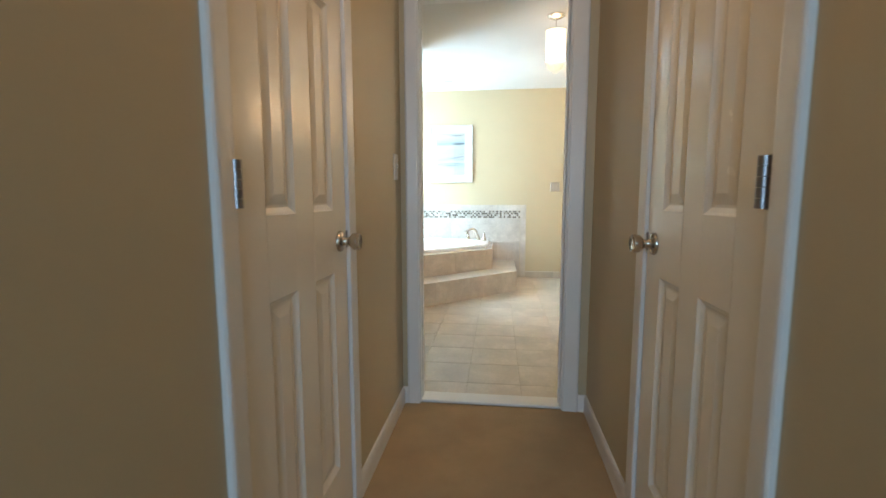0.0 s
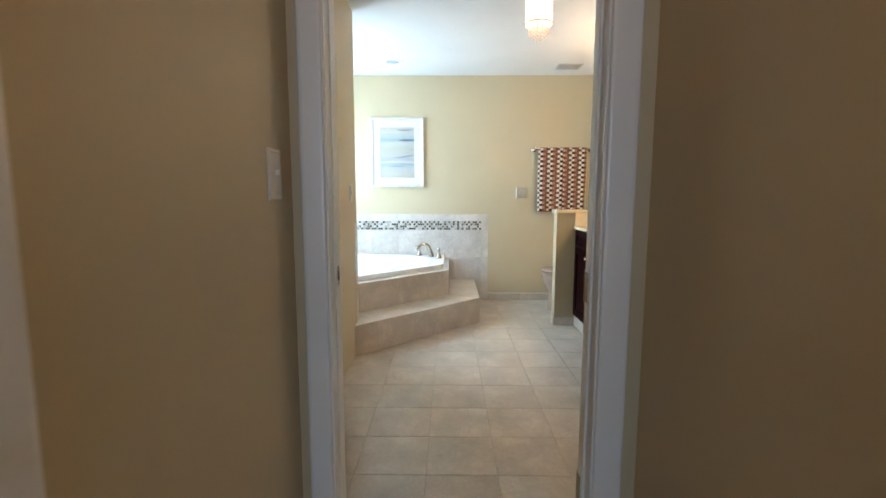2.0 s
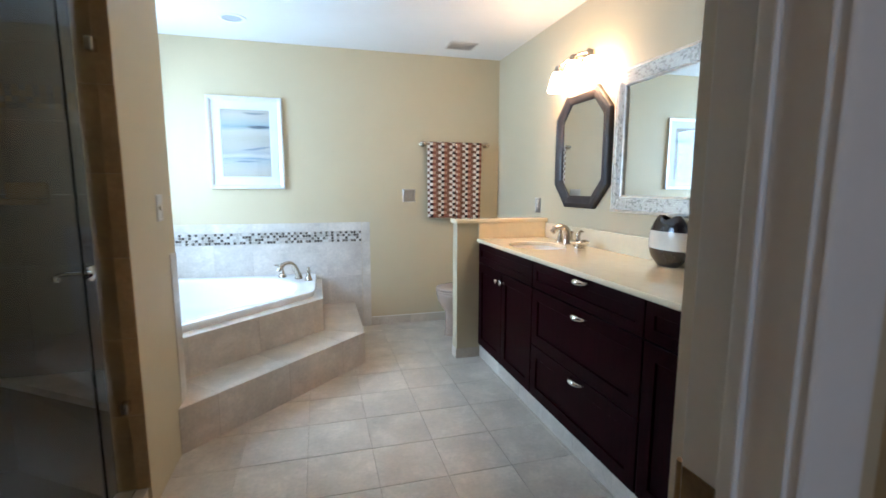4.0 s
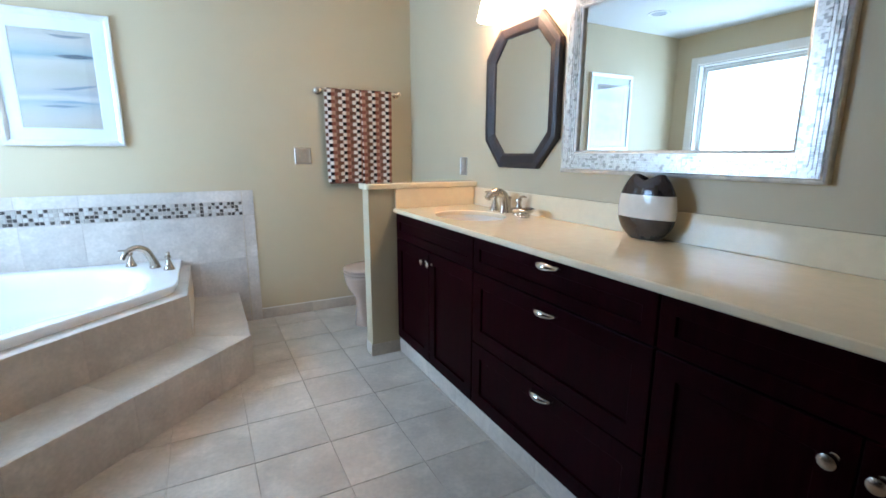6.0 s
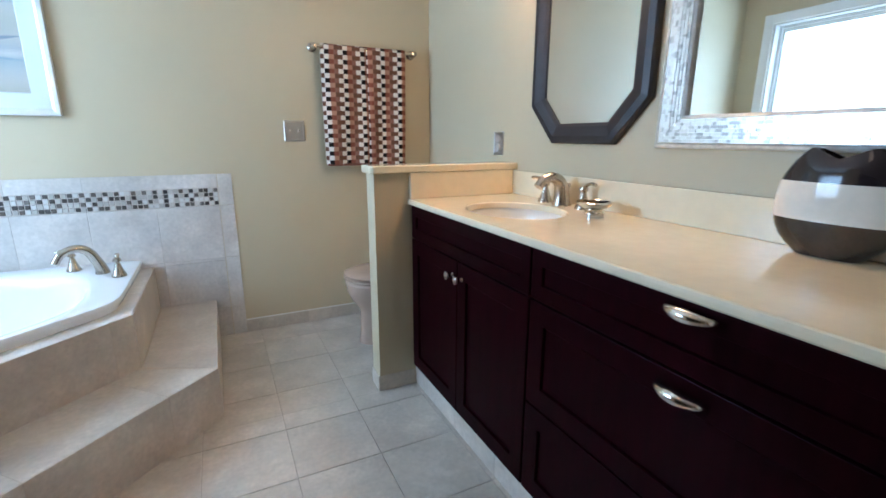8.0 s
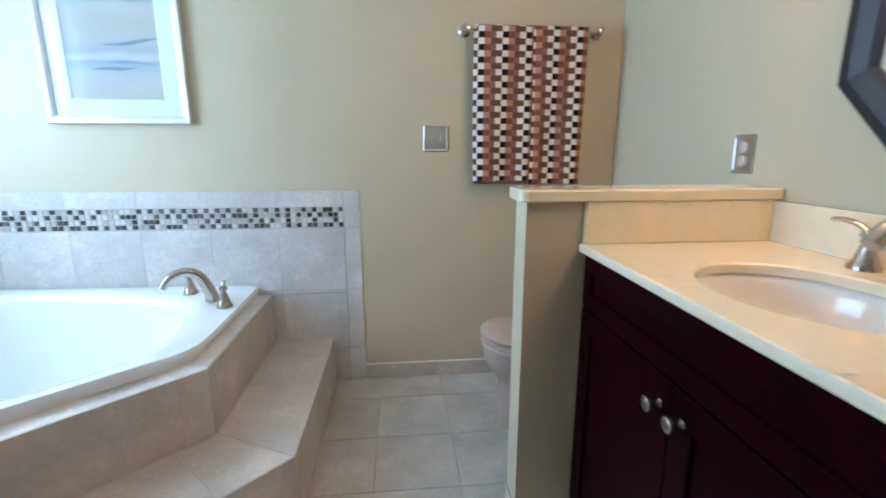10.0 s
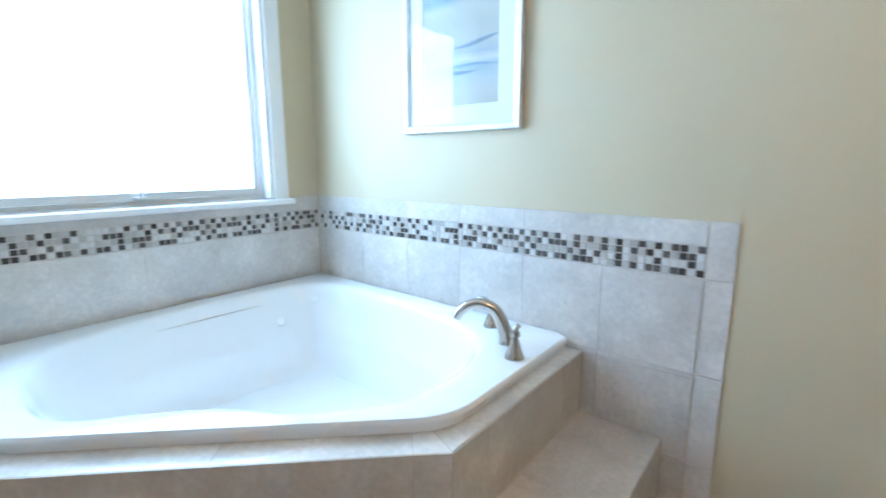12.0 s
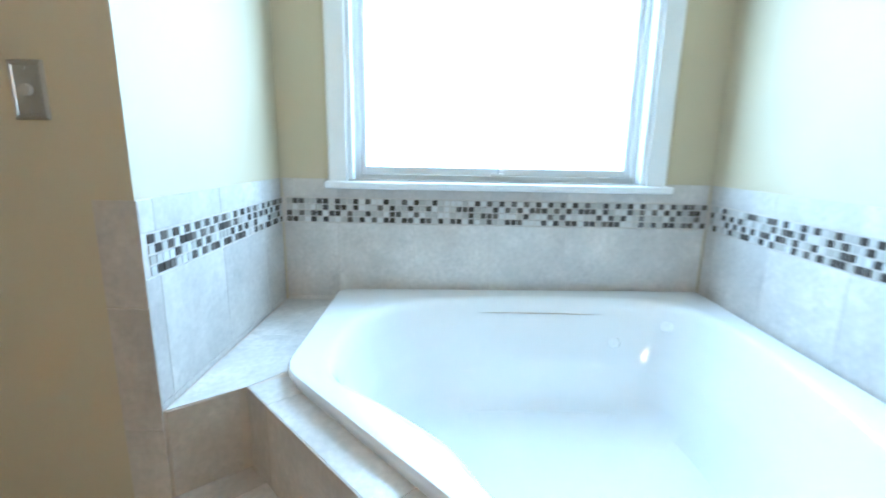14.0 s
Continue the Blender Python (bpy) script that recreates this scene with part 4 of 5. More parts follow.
def radial(poly, c, n):
    """The outline seen from c, sampled at n even angles."""
    out = []
    for i in range(n):
        a = 2 * math.pi * i / n
        d = Vector((math.cos(a), math.sin(a)))
        best = 0
        for j in range(len(poly)):
            p, q = poly[j] - c, poly[(j + 1) % len(poly)] - c
            e = q - p
            den = d.x * e.y - d.y * e.x
            if abs(den) < 1e-9:
                continue
            t = (p.x * e.y - p.y * e.x) / den
            s = (p.x * d.y - p.y * d.x) / den
            if t > 0 and -1e-6 <= s <= 1 + 1e-6:
                best = max(best, t)
        out.append(c + d * best)
    return out


NT = 144
TC = Vector((-0.86, 5.10))
rim = radial(rounded([(XW + 0.012, 4.29), (-0.828, 4.298), (-0.042, 5.062), (-0.038, YF - 0.012), (XW + 0.012, YF - 0.012)], [0.02, 0.07, 0.09, 0.03, 0.02]), TC, NT)
bowl = radial(curve_pts([(-1.02, 4.40), (-0.80, 4.44), (-0.66, 4.60), (-0.53, 4.735), (-0.36, 4.84), (-0.21, 5.05), (-0.20, 5.35), (-0.34, 5.57), (-0.72, 5.655), (-1.15, 5.66),
                         (-1.36, 5.58), (-1.42, 5.36), (-1.43, 4.98), (-1.38, 4.62), (-1.24, 4.45)], 8, True), TC, NT)
tub = thing("corner_bathtub", (-0.85, 5.1, DECK), "white acrylic corner soaking tub set in the tiled deck, empty", "bathtub")


def scaled(src, f, z, pull=(0, 0)):
    return [((TC.x + pull[0]) * (1 - f) + p.x * f, (TC.y + pull[1]) * (1 - f) + p.y * f, z) for p in src]


def blend(a, b, f, z):
    return [(p.x * (1 - f) + q.x * f, p.y * (1 - f) + q.y * f, z) for p, q in zip(a, b)]


ZR = DECK + 0.056
tb = B()
loft(tb, [scaled(rim, 0.981, DECK - 0.002), scaled(rim, 0.983, DECK + 0.006), [(p.x, p.y, ZR - 0.016) for p in rim], scaled(rim, 0.998, ZR - 0.007), scaled(rim, 0.993, ZR - 0.001), scaled(rim, 0.985, ZR)]
     + [blend(rim, bowl, 0.75, ZR - 0.004), blend(rim, bowl, 0.93, ZR - 0.006), scaled(bowl, 0.995, ZR - 0.014), scaled(bowl, 0.975, ZR - 0.035), scaled(bowl, 0.95, ZR - 0.09),
        scaled(bowl, 0.92, ZR - 0.16), scaled(bowl, 0.885, ZR - 0.20), scaled(bowl, 0.86, ZR - 0.24), scaled(bowl, 0.82, ZR - 0.36), scaled(bowl, 0.76, ZR - 0.41), scaled(bowl, 0.64, ZR - 0.428),
        scaled(bowl, 0.3, ZR - 0.432), scaled(bowl, 0.05, ZR - 0.434)], close_first=False)
for v in tb.verts:   # the rim rises a little towards the walls
    if v.co.z > DECK + 0.008:
        v.co.z += 0.0157 * ((v.co.y - D_IN[1]) * U.x - (v.co.x - D_IN[0]) * U.y) - 0.013
part("shell", tb, M["acrylic"], tub, smooth=True)
# whirlpool fittings on the back slope
for x, y, z in ((-1.22, 5.50, 0.49), (-1.285, 5.35, 0.40)):
    jb = B()
    d = Vector((TC.x - x, TC.y - y, 0.25)).normalized()
    lathe(jb, [(0, 0), (0.019, 0.0), (0.018, 0.006), (0.011, 0.008), (0.0, 0.004)], Matrix.Translation((x, y, z)) @ d.to_track_quat("Z", "Y").to_matrix().to_4x4(), 20)
    part("jet", jb, M["acrylic"], tub, "white whirlpool jet", smooth=True)
lathe_b = B()
lathe(lathe_b, [(0, 0), (0.03, 0.0), (0.028, 0.004), (0.0, 0.005)], Matrix.Translation((-0.72, 5.28, ZR - 0.4335)), 20)
part("drain", lathe_b, M["nickel"], tub, smooth=True)

ZR -= 0.005
tf = thing("tub_faucet", (-0.19, 5.55, ZR), "brushed nickel arched tub filler with two lever handles", "faucet")
sx, sy = -0.178, 5.545
dv = Vector((-0.70, -0.45, 0)).normalized()
bm = B()
lathe(bm, [(0, 0), (0.031, 0.0), (0.031, 0.006), (0.026, 0.016), (0.023, 0.03), (0.0, 0.031)], Matrix.Translation((sx, sy, ZR)), 24)
pth = curve_pts([Vector((sx, sy, ZR + 0.01)), Vector((sx, sy, ZR + 0.05)) + dv * 0.012, Vector((sx, sy, ZR + 0.115)) + dv * 0.044, Vector((sx, sy, ZR + 0.14)) + dv * 0.094,
                 Vector((sx, sy, ZR + 0.125)) + dv * 0.148, Vector((sx, sy, ZR + 0.085)) + dv * 0.18], 6)
tube(bm, pth, [0.016 + 0.012 * (1 - i / (len(pth) - 1)) ** 1.6 for i in range(len(pth))], 16)
part("spout", bm, M["nickel"], tf, smooth=True)


def lever(parent, x, y, z, way, s=1.0, reach=0.05):
    w = Vector((*way, 0)).normalized()
    bm = B()
    lathe(bm, [(0, 0), (0.026 * s, 0.0), (0.026 * s, 0.005 * s), (0.021 * s, 0.014 * s), (0.014 * s, 0.035 * s), (0.0088 * s, 0.055 * s), (0.015 * s, 0.062 * s), (0.013 * s, 0.072 * s), (0.0, 0.074 * s)],
          Matrix.Translation((x, y, z)), 22)
    c = Vector((x, y, z))
    tube(bm, curve_pts([c + Vector((0, 0, 0.066 * s)), c + Vector((0, 0, 0.08 * s)) + w * reach * 0.3, c + Vector((0, 0, 0.086 * s)) + w * reach * 0.7, c + Vector((0, 0, 0.084 * s)) + w * reach], 5),
         [0.008 * s] * 8 + [0.0085 * s] * 4 + [0.008 * s] * 4, 12, 0.6)
    part("lever_handle", bm, M["nickel"], parent, smooth=True)


lever(tf, -0.098, 5.455, ZR - 0.001, (0.1, 1), 1.2, 0.018)
lever(tf, -0.315, 5.655, ZR - 0.001, (-1, 0.1), 1.2, 0.06)

# ---- vanity ----
CX, CT = 1.125, 0.876   # cabinet front and top
FRONT = CX


def shaker(bm, y0, y1, z0, z1, rail=0.062, t=0.02, x=FRONT):
    """A door or drawer front with a flat recessed panel; it faces -x."""
    def q(i, xx):
        return [(xx, y0 + i, z0 + i), (xx, y1 - i, z0 + i), (xx, y1 - i, z1 - i), (xx, y0 + i, z1 - i)]
    loft(bm, [q(0, x + t), q(0, x + 0.002), q(0.0006, x + 0.0006), q(0.002, x), q(rail - 0.001, x), q(rail, x + 0.001), q(rail + 0.002, x + 0.009)])
    return bm


def cup_pull(parent, y, z):
    """An arched bar pull with flared feet."""
    bm = B()
    pts = curve_pts([(FRONT + 0.001, y - 0.05, z), (FRONT - 0.016, y - 0.043, z), (FRONT - 0.026, y - 0.02, z), (FRONT - 0.028, y, z), (FRONT - 0.026, y + 0.02, z), (FRONT - 0.016, y + 0.043, z), (FRONT + 0.001, y + 0.05, z)], 5)
    k = len(pts) - 1
    tube(bm, pts, [0.007 + 0.008 * math.sin(math.pi * i / k) ** 2 for i in range(k + 1)], 14, 0.95)
    part("bar_pull", bm, M["chrome"], parent, "polished nickel bar pull", smooth=True)


def knob(parent, y, z):
    bm = B()
    lathe(bm, [(0, 0), (0.009, 0), (0.006, 0.004), (0.0055, 0.012), (0.012, 0.018), (0.0165, 0.024), (0.0155, 0.03), (0.009, 0.033), (0, 0.0335)],
          Matrix.Translation((FRONT, y, z)) @ Matrix.Rotation(radians(-90), 4, "Y"), 22)
    part("knob", bm, M["nickel"], parent, "round brushed nickel knob", smooth=True)


def carcass(name, y0, y1, label, group="vanity units", top=CT):
    c = thing(name, (1.4, (y0 + y1) / 2, 0.1), label, "cabinet", group)
    part("body", boxes(((FRONT + 0.021, y0 + 0.001, 0.1), (XR - 0.003, y1 - 0.001, top - 0.0005))), M["woodin"], c)
    return c


def sink_base(y0, y1):
    c = carcass("vanity_cabinet", y0, y1, "dark espresso wood sink cabinet with two shaker doors", top=0.7)
    part("false_front", shaker(B(), y0 + 0.004, y1 - 0.004, 0.728, CT - 0.004, 0.045), M["wood"], c)
    ym = (y0 + y1) / 2
    for a, b, ky in ((y0 + 0.004, ym - 0.002, ym - 0.036), (ym + 0.002, y1 - 0.004, ym + 0.036)):
        d = part("cabinet_door", shaker(B(), a, b, 0.107, 0.722), M["wood"], c)
        knob(d, ky, 0.663)
    return c


def drawer_base(y0, y1):
    c = carcass("vanity_drawer_cabinet", y0, y1, "dark espresso wood drawer cabinet with three shaker drawers")
    for z0, z1, rail, hz in ((0.728, CT - 0.004, 0.045, 0.852), (0.408, 0.722, 0.062, 0.689), (0.107, 0.402, 0.062, 0.381)):
        d = part("drawer_front", shaker(B(), y0 + 0.004, y1 - 0.004, z0, z1, rail), M["wood"], c)
        cup_pull(d, (y0 + y1) / 2 - 0.032, hz)
    return c


sink_base(3.885, 4.757)
drawer_base(2.985, 3.885)
sink_base(2.13, 2.985)
toe = struct("vanity_toe_kick", boxes(((CX + 0.018, YD1, 0), (XR, HW0, 0.099))), M["whitegrout"], "beige tiled toe kick below the vanity", "toe kick")
tiles(toe, [(0, 0.002), (HW0 - YD1 - 0.002, 0.002), (HW0 - YD1 - 0.002, 0.097), (0, 0.097)], frame_of((CX + 0.018, HW0 - 0.001, 0), (0, -1, 0), (0, 0, 1)), (0.305, 0.2), (0.1, 0), M["tile"])

SKC, SKR = (1.362, 4.308), (0.172, 0.212)
ct = thing("vanity_countertop", (1.4, 3.4, CT), "cream solid-surface vanity countertop with an oval sink cutout", "countertop")
bm = B()
x0, x1, y0, y1, zt, zb = 1.114, XR - 0.002, 2.08, HW0 - 0.002, 0.900, CT


def ring_rect(n, ya, yb, z):
    poly = [Vector((x0, ya)), Vector((x1, ya)), Vector((x1, yb)), Vector((x0, yb))]
    return [(p.x, p.y, z) for p in radial(poly, Vector(SKC), n)]


NS = 96
ya, yb = 4.02, 4.62
loops = [[(SKC[0] + SKR[0] * math.cos(2 * math.pi * i / NS) * f, SKC[1] + SKR[1] * math.sin(2 * math.pi * i / NS) * f, z) for i in range(NS)] for f, z in ((1.0, zb), (1.0, zt - 0.004), (1.02, zt))]
loft(bm, loops + [ring_rect(NS, ya, yb, zt)], False, False)
for p, q in ((y0, ya), (yb, y1)):
    bm.faces.new([bm.verts.new(v) for v in ((x0, p, zt), (x1, p, zt), (x1, q, zt), (x0, q, zt))])
pr = [(x0, zt), (x0 - 0.003, zt - 0.003), (x0 - 0.004, zt - 0.01), (x0 - 0.004, zb + 0.004), (x0 - 0.001, zb), (x0 + 0.06, zb)]
for (ax, az), (bx, bz) in zip(pr, pr[1:]):
    bm.faces.new([bm.verts.new(v) for v in ((ax, y0, az), (ax, y1, az), (bx, y1, bz), (bx, y0, bz))])
bm.faces.new([bm.verts.new(v) for v in ((x0 - 0.003, y0, zb), (x1, y0, zb), (x1, y0, zt), (x0 - 0.003, y0, zt))])
bmesh.ops.remove_doubles(bm, verts=bm.verts, dist=0.0002)
part("slab", bm, M["counter"], ct)
part("backsplash", boxes(((XR - 0.021, y0, zt), (XR - 0.002, HW0 - 0.003, 1.012)), r=0.0025), M["counter"], ct)
part("side_splash", boxes(((1.118, HW0 - 0.021, zt), (XR - 0.0215, HW0 - 0.002, 1.0145)), r=0.0025), M["counter"], ct)
cap = thing("half_wall_cap", (1.3, 4.81, HWZ), "cream solid-surface cap with rounded corners on the half wall", "wall cap")
cb = B()
pl = rounded([(HWX - 0.022, HW0 - 0.026), (XR - 0.002, HW0 - 0.026), (XR - 0.002, HW1 + 0.022), (HWX - 0.022, HW1 + 0.022)], [0.03, 0.003, 0.003, 0.03])
cc = Vector((1.3, 4.81))
loft(cb, [[(p.x + (cc.x - p.x) * i * 0.4, p.y + (-i if p.y > cc.y else i), z) for p in pl] for i, z in ((0.004, HWZ), (0.0, HWZ + 0.004), (0.0, HWZ + 0.027), (0.005, HWZ + 0.032))])
part("slab", cb, M["counter"], cap)

sk = thing("bathroom_sink", (*SKC, CT - 0.14), "off-white undermount oval sink bowl below the counter", "sink")
bm = B()
loft(bm, [[(SKC[0] + SKR[0] * f * math.cos(2 * math.pi * i / NS), SKC[1] + SKR[1] * f * math.sin(2 * math.pi * i / NS), z) for i in range(NS)] for f, z in
          ((1.12, CT - 0.001), (1.03, CT - 0.001), (0.995, CT - 0.01), (0.97, CT - 0.03), (0.90, CT - 0.07), (0.76, CT - 0.105), (0.52, CT - 0.128), (0.2, CT - 0.136), (0.03, CT - 0.138))], False, True)
part("bowl", bm, M["sink"], sk, smooth=True)
bm = B()
lathe(bm, [(0, 0), (0.022, 0), (0.02, 0.003), (0, 0.0035)], Matrix.Translation((SKC[0] + 0.01, SKC[1], CT - 0.1365)), 18)
part("drain", bm, M["nickel"], sk, smooth=True)

vf = thing("sink_faucet", (1.605, 4.325, zt), "brushed nickel widespread sink faucet with two lever handles", "faucet")
bm = B()
lathe(bm, [(0, 0), (0.038, 0), (0.038, 0.004), (0.034, 0.012), (0.029, 0.03), (0.0, 0.031)], Matrix.Translation((1.598, 4.325, zt)), 24)
pts = curve_pts([(1.598, 4.325, zt + 0.004), (1.596, 4.325, zt + 0.045), (1.584, 4.325, zt + 0.09), (1.548, 4.325, zt + 0.112), (1.506, 4.325, zt + 0.105), (1.478, 4.325, zt + 0.078)], 6)
tube(bm, pts, [0.0175 + 0.0185 * (1 - i / (len(pts) - 1)) ** 1.7 for i in range(len(pts))], 18)
lathe(bm, [(0, 0), (0.0045, 0), (0.0045, 0.07), (0.009, 0.075), (0.008, 0.086), (0, 0.088)], Matrix.Translation((1.628, 4.325, zt + 0.0)), 12)
part("spout", bm, M["nickel"], vf, smooth=True)
lever(vf, 1.605, 4.437, zt - 0.001, (-0.2, 1), 1.17, 0.075)
lever(vf, 1.605, 4.213, zt - 0.001, (-0.2, -1), 1.17, 0.075)

SDX, SDY = 1.532, 4.078
sd = thing("soap_bowl", (SDX, SDY, zt), "small polished metal footed soap dish on the counter", "soap dish")
bm = B()
lathe(bm, [(0, 0), (0.033, 0), (0.034, 0.004), (0.033, 0.015), (0.028, 0.019), (0.028, 0.023), (0.042, 0.029), (0.056, 0.038), (0.063, 0.047), (0.061, 0.0485), (0.050, 0.042), (0.025, 0.034), (0.000, 0.032)], Matrix.Translation((SDX, SDY, zt)), 36)
for v in bm.verts:   # a softly waved rim
    f = max(0.0, (math.hypot(v.co.x - SDX, v.co.y - SDY) - 0.038) / 0.025)
    v.co.z += 0.0018 * f * math.sin(4 * math.atan2(v.co.y - SDY, v.co.x - SDX))
part("dish", bm, M["chrome"], sd, smooth=True)

# pillow-shaped vase with three glaze bands and a notched mouth
vase = thing("vase", (1.60, 3.424, zt), "pillow-shaped ceramic vase banded dark brown, cream and taupe, on the counter", "vase")
prof = [(0.0, 0.50), (0.006, 0.57), (0.022, 0.72), (0.04, 0.85), (0.062, 0.94), (0.082, 0.98), (0.115, 1.0), (0.155, 0.96), (0.168, 0.935), (0.185, 0.875), (0.20, 0.81), (0.215, 0.735), (0.228, 0.65), (0.243, 0.52)]
VA, VB, NV = 0.125, 0.047, 40


def vring(z, f, n=NV):
    out = []
    for i in range(n):
        a = 2 * math.pi * i / n
        c, s = math.cos(a), math.sin(a)
        zz = z - (0.024 * max(0.0, 1 - abs(s) * 1.25) * max(0, (z - 0.2) / 0.043) if z > 0.2 else 0)
        out.append((1.60 + VB * f * c, 3.424 + VA * f * math.copysign(abs(s) ** 0.95, s), zt + zz))
    return out


def vband(name, z0, z1, material, last=False, first=False):
    loops = [vring(z, f) for z, f in prof if z0 <= z <= z1]
    if last:
        loops += [vring(0.241, 0.46), vring(0.20, 0.45)]
    bm = loft(B(), loops, first, last)
    part(name, bm, material, vase, smooth=True)


vband("lower_band", 0.0, 0.082, M["vasebrown"], first=True)
vband("middle_band", 0.082, 0.168, M["vasewhite"])
vband("upper_band", 0.168, 0.25, M["vasedark"], last=True)

# ---- mirrors ----
om = thing("octagonal_mirror", (XR, 4.305, 1.14), "octagonal wall mirror in a dark leather-look frame above the sink", "mirror")
OY, OZ0, OZ1 = 4.305, 1.14, 1.895


def octo(i, x):
    hw = 0.312 - i
    z0, z1 = OZ0 + i, OZ1 - i
    k = i * 0.586
    return [(x, OY - (0.166 - i * 0.414), z0), (x, OY + (0.166 - i * 0.414), z0), (x, OY + hw, z0 + 0.152 - k), (x, OY + hw, z1 - 0.152 + k), (x, OY + (0.166 - i * 0.414), z1), (x, OY - (0.166 - i * 0.414), z1),
            (x, OY - hw, z1 - 0.152 + k), (x, OY - hw, z0 + 0.152 - k)]


bm = loft(B(), [octo(0, XR - 0.001), octo(0.0, XR - 0.022), octo(0.006, XR - 0.03), octo(0.03, XR - 0.034), octo(0.066, XR - 0.026), octo(0.078, XR - 0.018), octo(0.078, XR - 0.001)], False, False)
part("frame", bm, M["leather"], om)
gb = B()
gb.faces.new([gb.verts.new(p) for p in octo(0.066, XR - 0.012)])
gb.faces.new([gb.verts.new(p) for p in octo(0.066, XR - 0.008)][::-1])
part("mirror_glass", gb, M["mirror"], om)

bmr = thing("framed_mirror", (XR, 3.43, 1.13), "large rectangular mirror in a silver mother-of-pearl chip frame", "mirror")
RY0, RY1, RZ0, RZ1 = 2.893, 3.958, 1.132, 1.922


def rect(i, x):
    return [(x, RY0 + i, RZ0 + i), (x, RY1 - i, RZ0 + i), (x, RY1 - i, RZ1 - i), (x, RY0 + i, RZ1 - i)]


bm = loft(B(), [rect(0, XR - 0.001), rect(0, XR - 0.020), rect(0.004, XR - 0.026), rect(0.012, XR - 0.028), rect(0.016, XR - 0.025), rect(0.050, XR - 0.034), rect(0.086, XR - 0.026), rect(0.088, XR - 0.028), rect(0.096, XR - 0.024), rect(0.098, XR - 0.001)], False, False)
part("frame", bm, M["silver"], bmr)
rng = random.Random(4)
ch = B()
for edge in range(4):
    ln = (RY1 - RY0) if edge in (0, 2) else (RZ1 - RZ0)
    rows = 7
    for r in range(rows):
        w0 = 0.0175 + r * 0.0098
        pos = w0 + rng.random() * 0.01
        while pos < ln - w0 - 0.008:
            wl = rng.uniform(0.006, 0.02)
            w1 = min(pos + wl, ln - w0)
            mid = w0 + 0.0046
            dx = 0.026 + 0.0075 * (1 - abs(mid - 0.05) / 0.035) + rng.uniform(0, 0.0012)
            xa, xb = XR - dx - 0.0022, XR - dx + 0.006
            if edge == 0:
                a, b = (xa, RY0 + pos, RZ0 + w0), (xb, RY0 + w1 - 0.0006, RZ0 + w0 + 0.0094)
            elif edge == 2:
                a, b = (xa, RY0 + pos, RZ1 - w0 - 0.0094), (xb, RY0 + w1 - 0.0006, RZ1 - w0)
            elif edge == 1:
                a, b = (xa, RY1 - w0 - 0.0094, RZ0 + pos), (xb, RY1 - w0, RZ0 + w1 - 0.0006)
            else:
                a, b = (xa, RY0 + w0, RZ0 + pos), (xb, RY0 + w0 + 0.0094, RZ0 + w1 - 0.0006)
            box(ch, a, b)
            pos = w1
ob = part("pearl_inlay", ch, M["chips"], bmr, "mother-of-pearl chips")
tagged(ob, kind="stuff")
gb = B()
gb.faces.new([gb.verts.new(p) for p in rect(0.09, XR - 0.012)])
gb.faces.new([gb.verts.new(p) for p in rect(0.09, XR - 0.008)][::-1])
part("mirror_glass", gb, M["mirror"], bmr)

# ---- lamps ----
sc = thing("vanity_sconce", (XR, 4.29, 2.05), "lit three-shade vanity light with nickel arm above the mirror", "wall lamp")
bm = B()
lathe(bm, [(0, 0), (0.055, 0), (0.055, 0.008), (0.042, 0.02), (0.02, 0.028), (0, 0.029)], Matrix.Translation((XR - 0.001, 4.29, 2.085)) @ Matrix.Rotation(radians(-90), 4, "Y"), 28)
part("backplate", bm, M["nickel"], sc, smooth=True)
bm = B()
tube(bm, [(XR - 0.02, 4.29, 2.085), (1.57, 4.29, 2.085)], 0.009)
tube(bm, curve_pts([(1.57, 4.10, 2.06), (1.57, 4.19, 2.082), (1.57, 4.29, 2.088), (1.57, 4.39, 2.082), (1.57, 4.48, 2.06)], 6), 0.0085)
part("arm", bm, M["nickel"], sc, smooth=True)
for y, z in ((4.10, 2.06), (4.29, 2.085), (4.48, 2.06)):
    bm = B()
    lathe(bm, [(0, 0.01), (0.02, 0.01), (0.024, -0.012), (0.026, -0.03), (0, -0.031)], Matrix.Translation((1.57, y, z)), 20)
    part("socket_cup", bm, M["nickel"], sc, smooth=True)
    bm = B()
    lathe(bm, [(0.024, -0.026), (0.034, -0.034), (0.046, -0.06), (0.054, -0.10), (0.062, -0.135), (0.066, -0.15), (0.062, -0.15), (0.05, -0.10), (0.03, -0.05), (0.02, -0.032)], Matrix.Translation((1.57, y, z)), 28, cap=False)
    part("glass_shade", bm, M["bulb"], sc, "glowing frosted glass shade", smooth=True)

pd = thing("pendant_light", (0.495, 3.37, 2.03), "lit drum pendant with crystal drops hanging from the ceiling", "pendant lamp")
PX, PY = 0.495, 3.37
bm = B()
lathe(bm, [(0, 2.439), (0.066, 2.439), (0.066, 2.43), (0.05, 2.418), (0.02, 2.409), (0, 2.408)], Matrix.Translation((PX, PY, 0)), 30)
part("canopy", bm, M["chrome"], pd, smooth=True)
part("cord", tube(B(), [(PX, PY, 2.42), (PX, PY, 2.30)], 0.003, 8), M["nickel"], pd)
bm = B()
lathe(bm, [(0.072, 2.325), (0.073, 2.325), (0.073, 2.105), (0.072, 2.105), (0.0705, 2.11), (0.0705, 2.32)], Matrix.Translation((PX, PY, 0)), 36, cap=False)
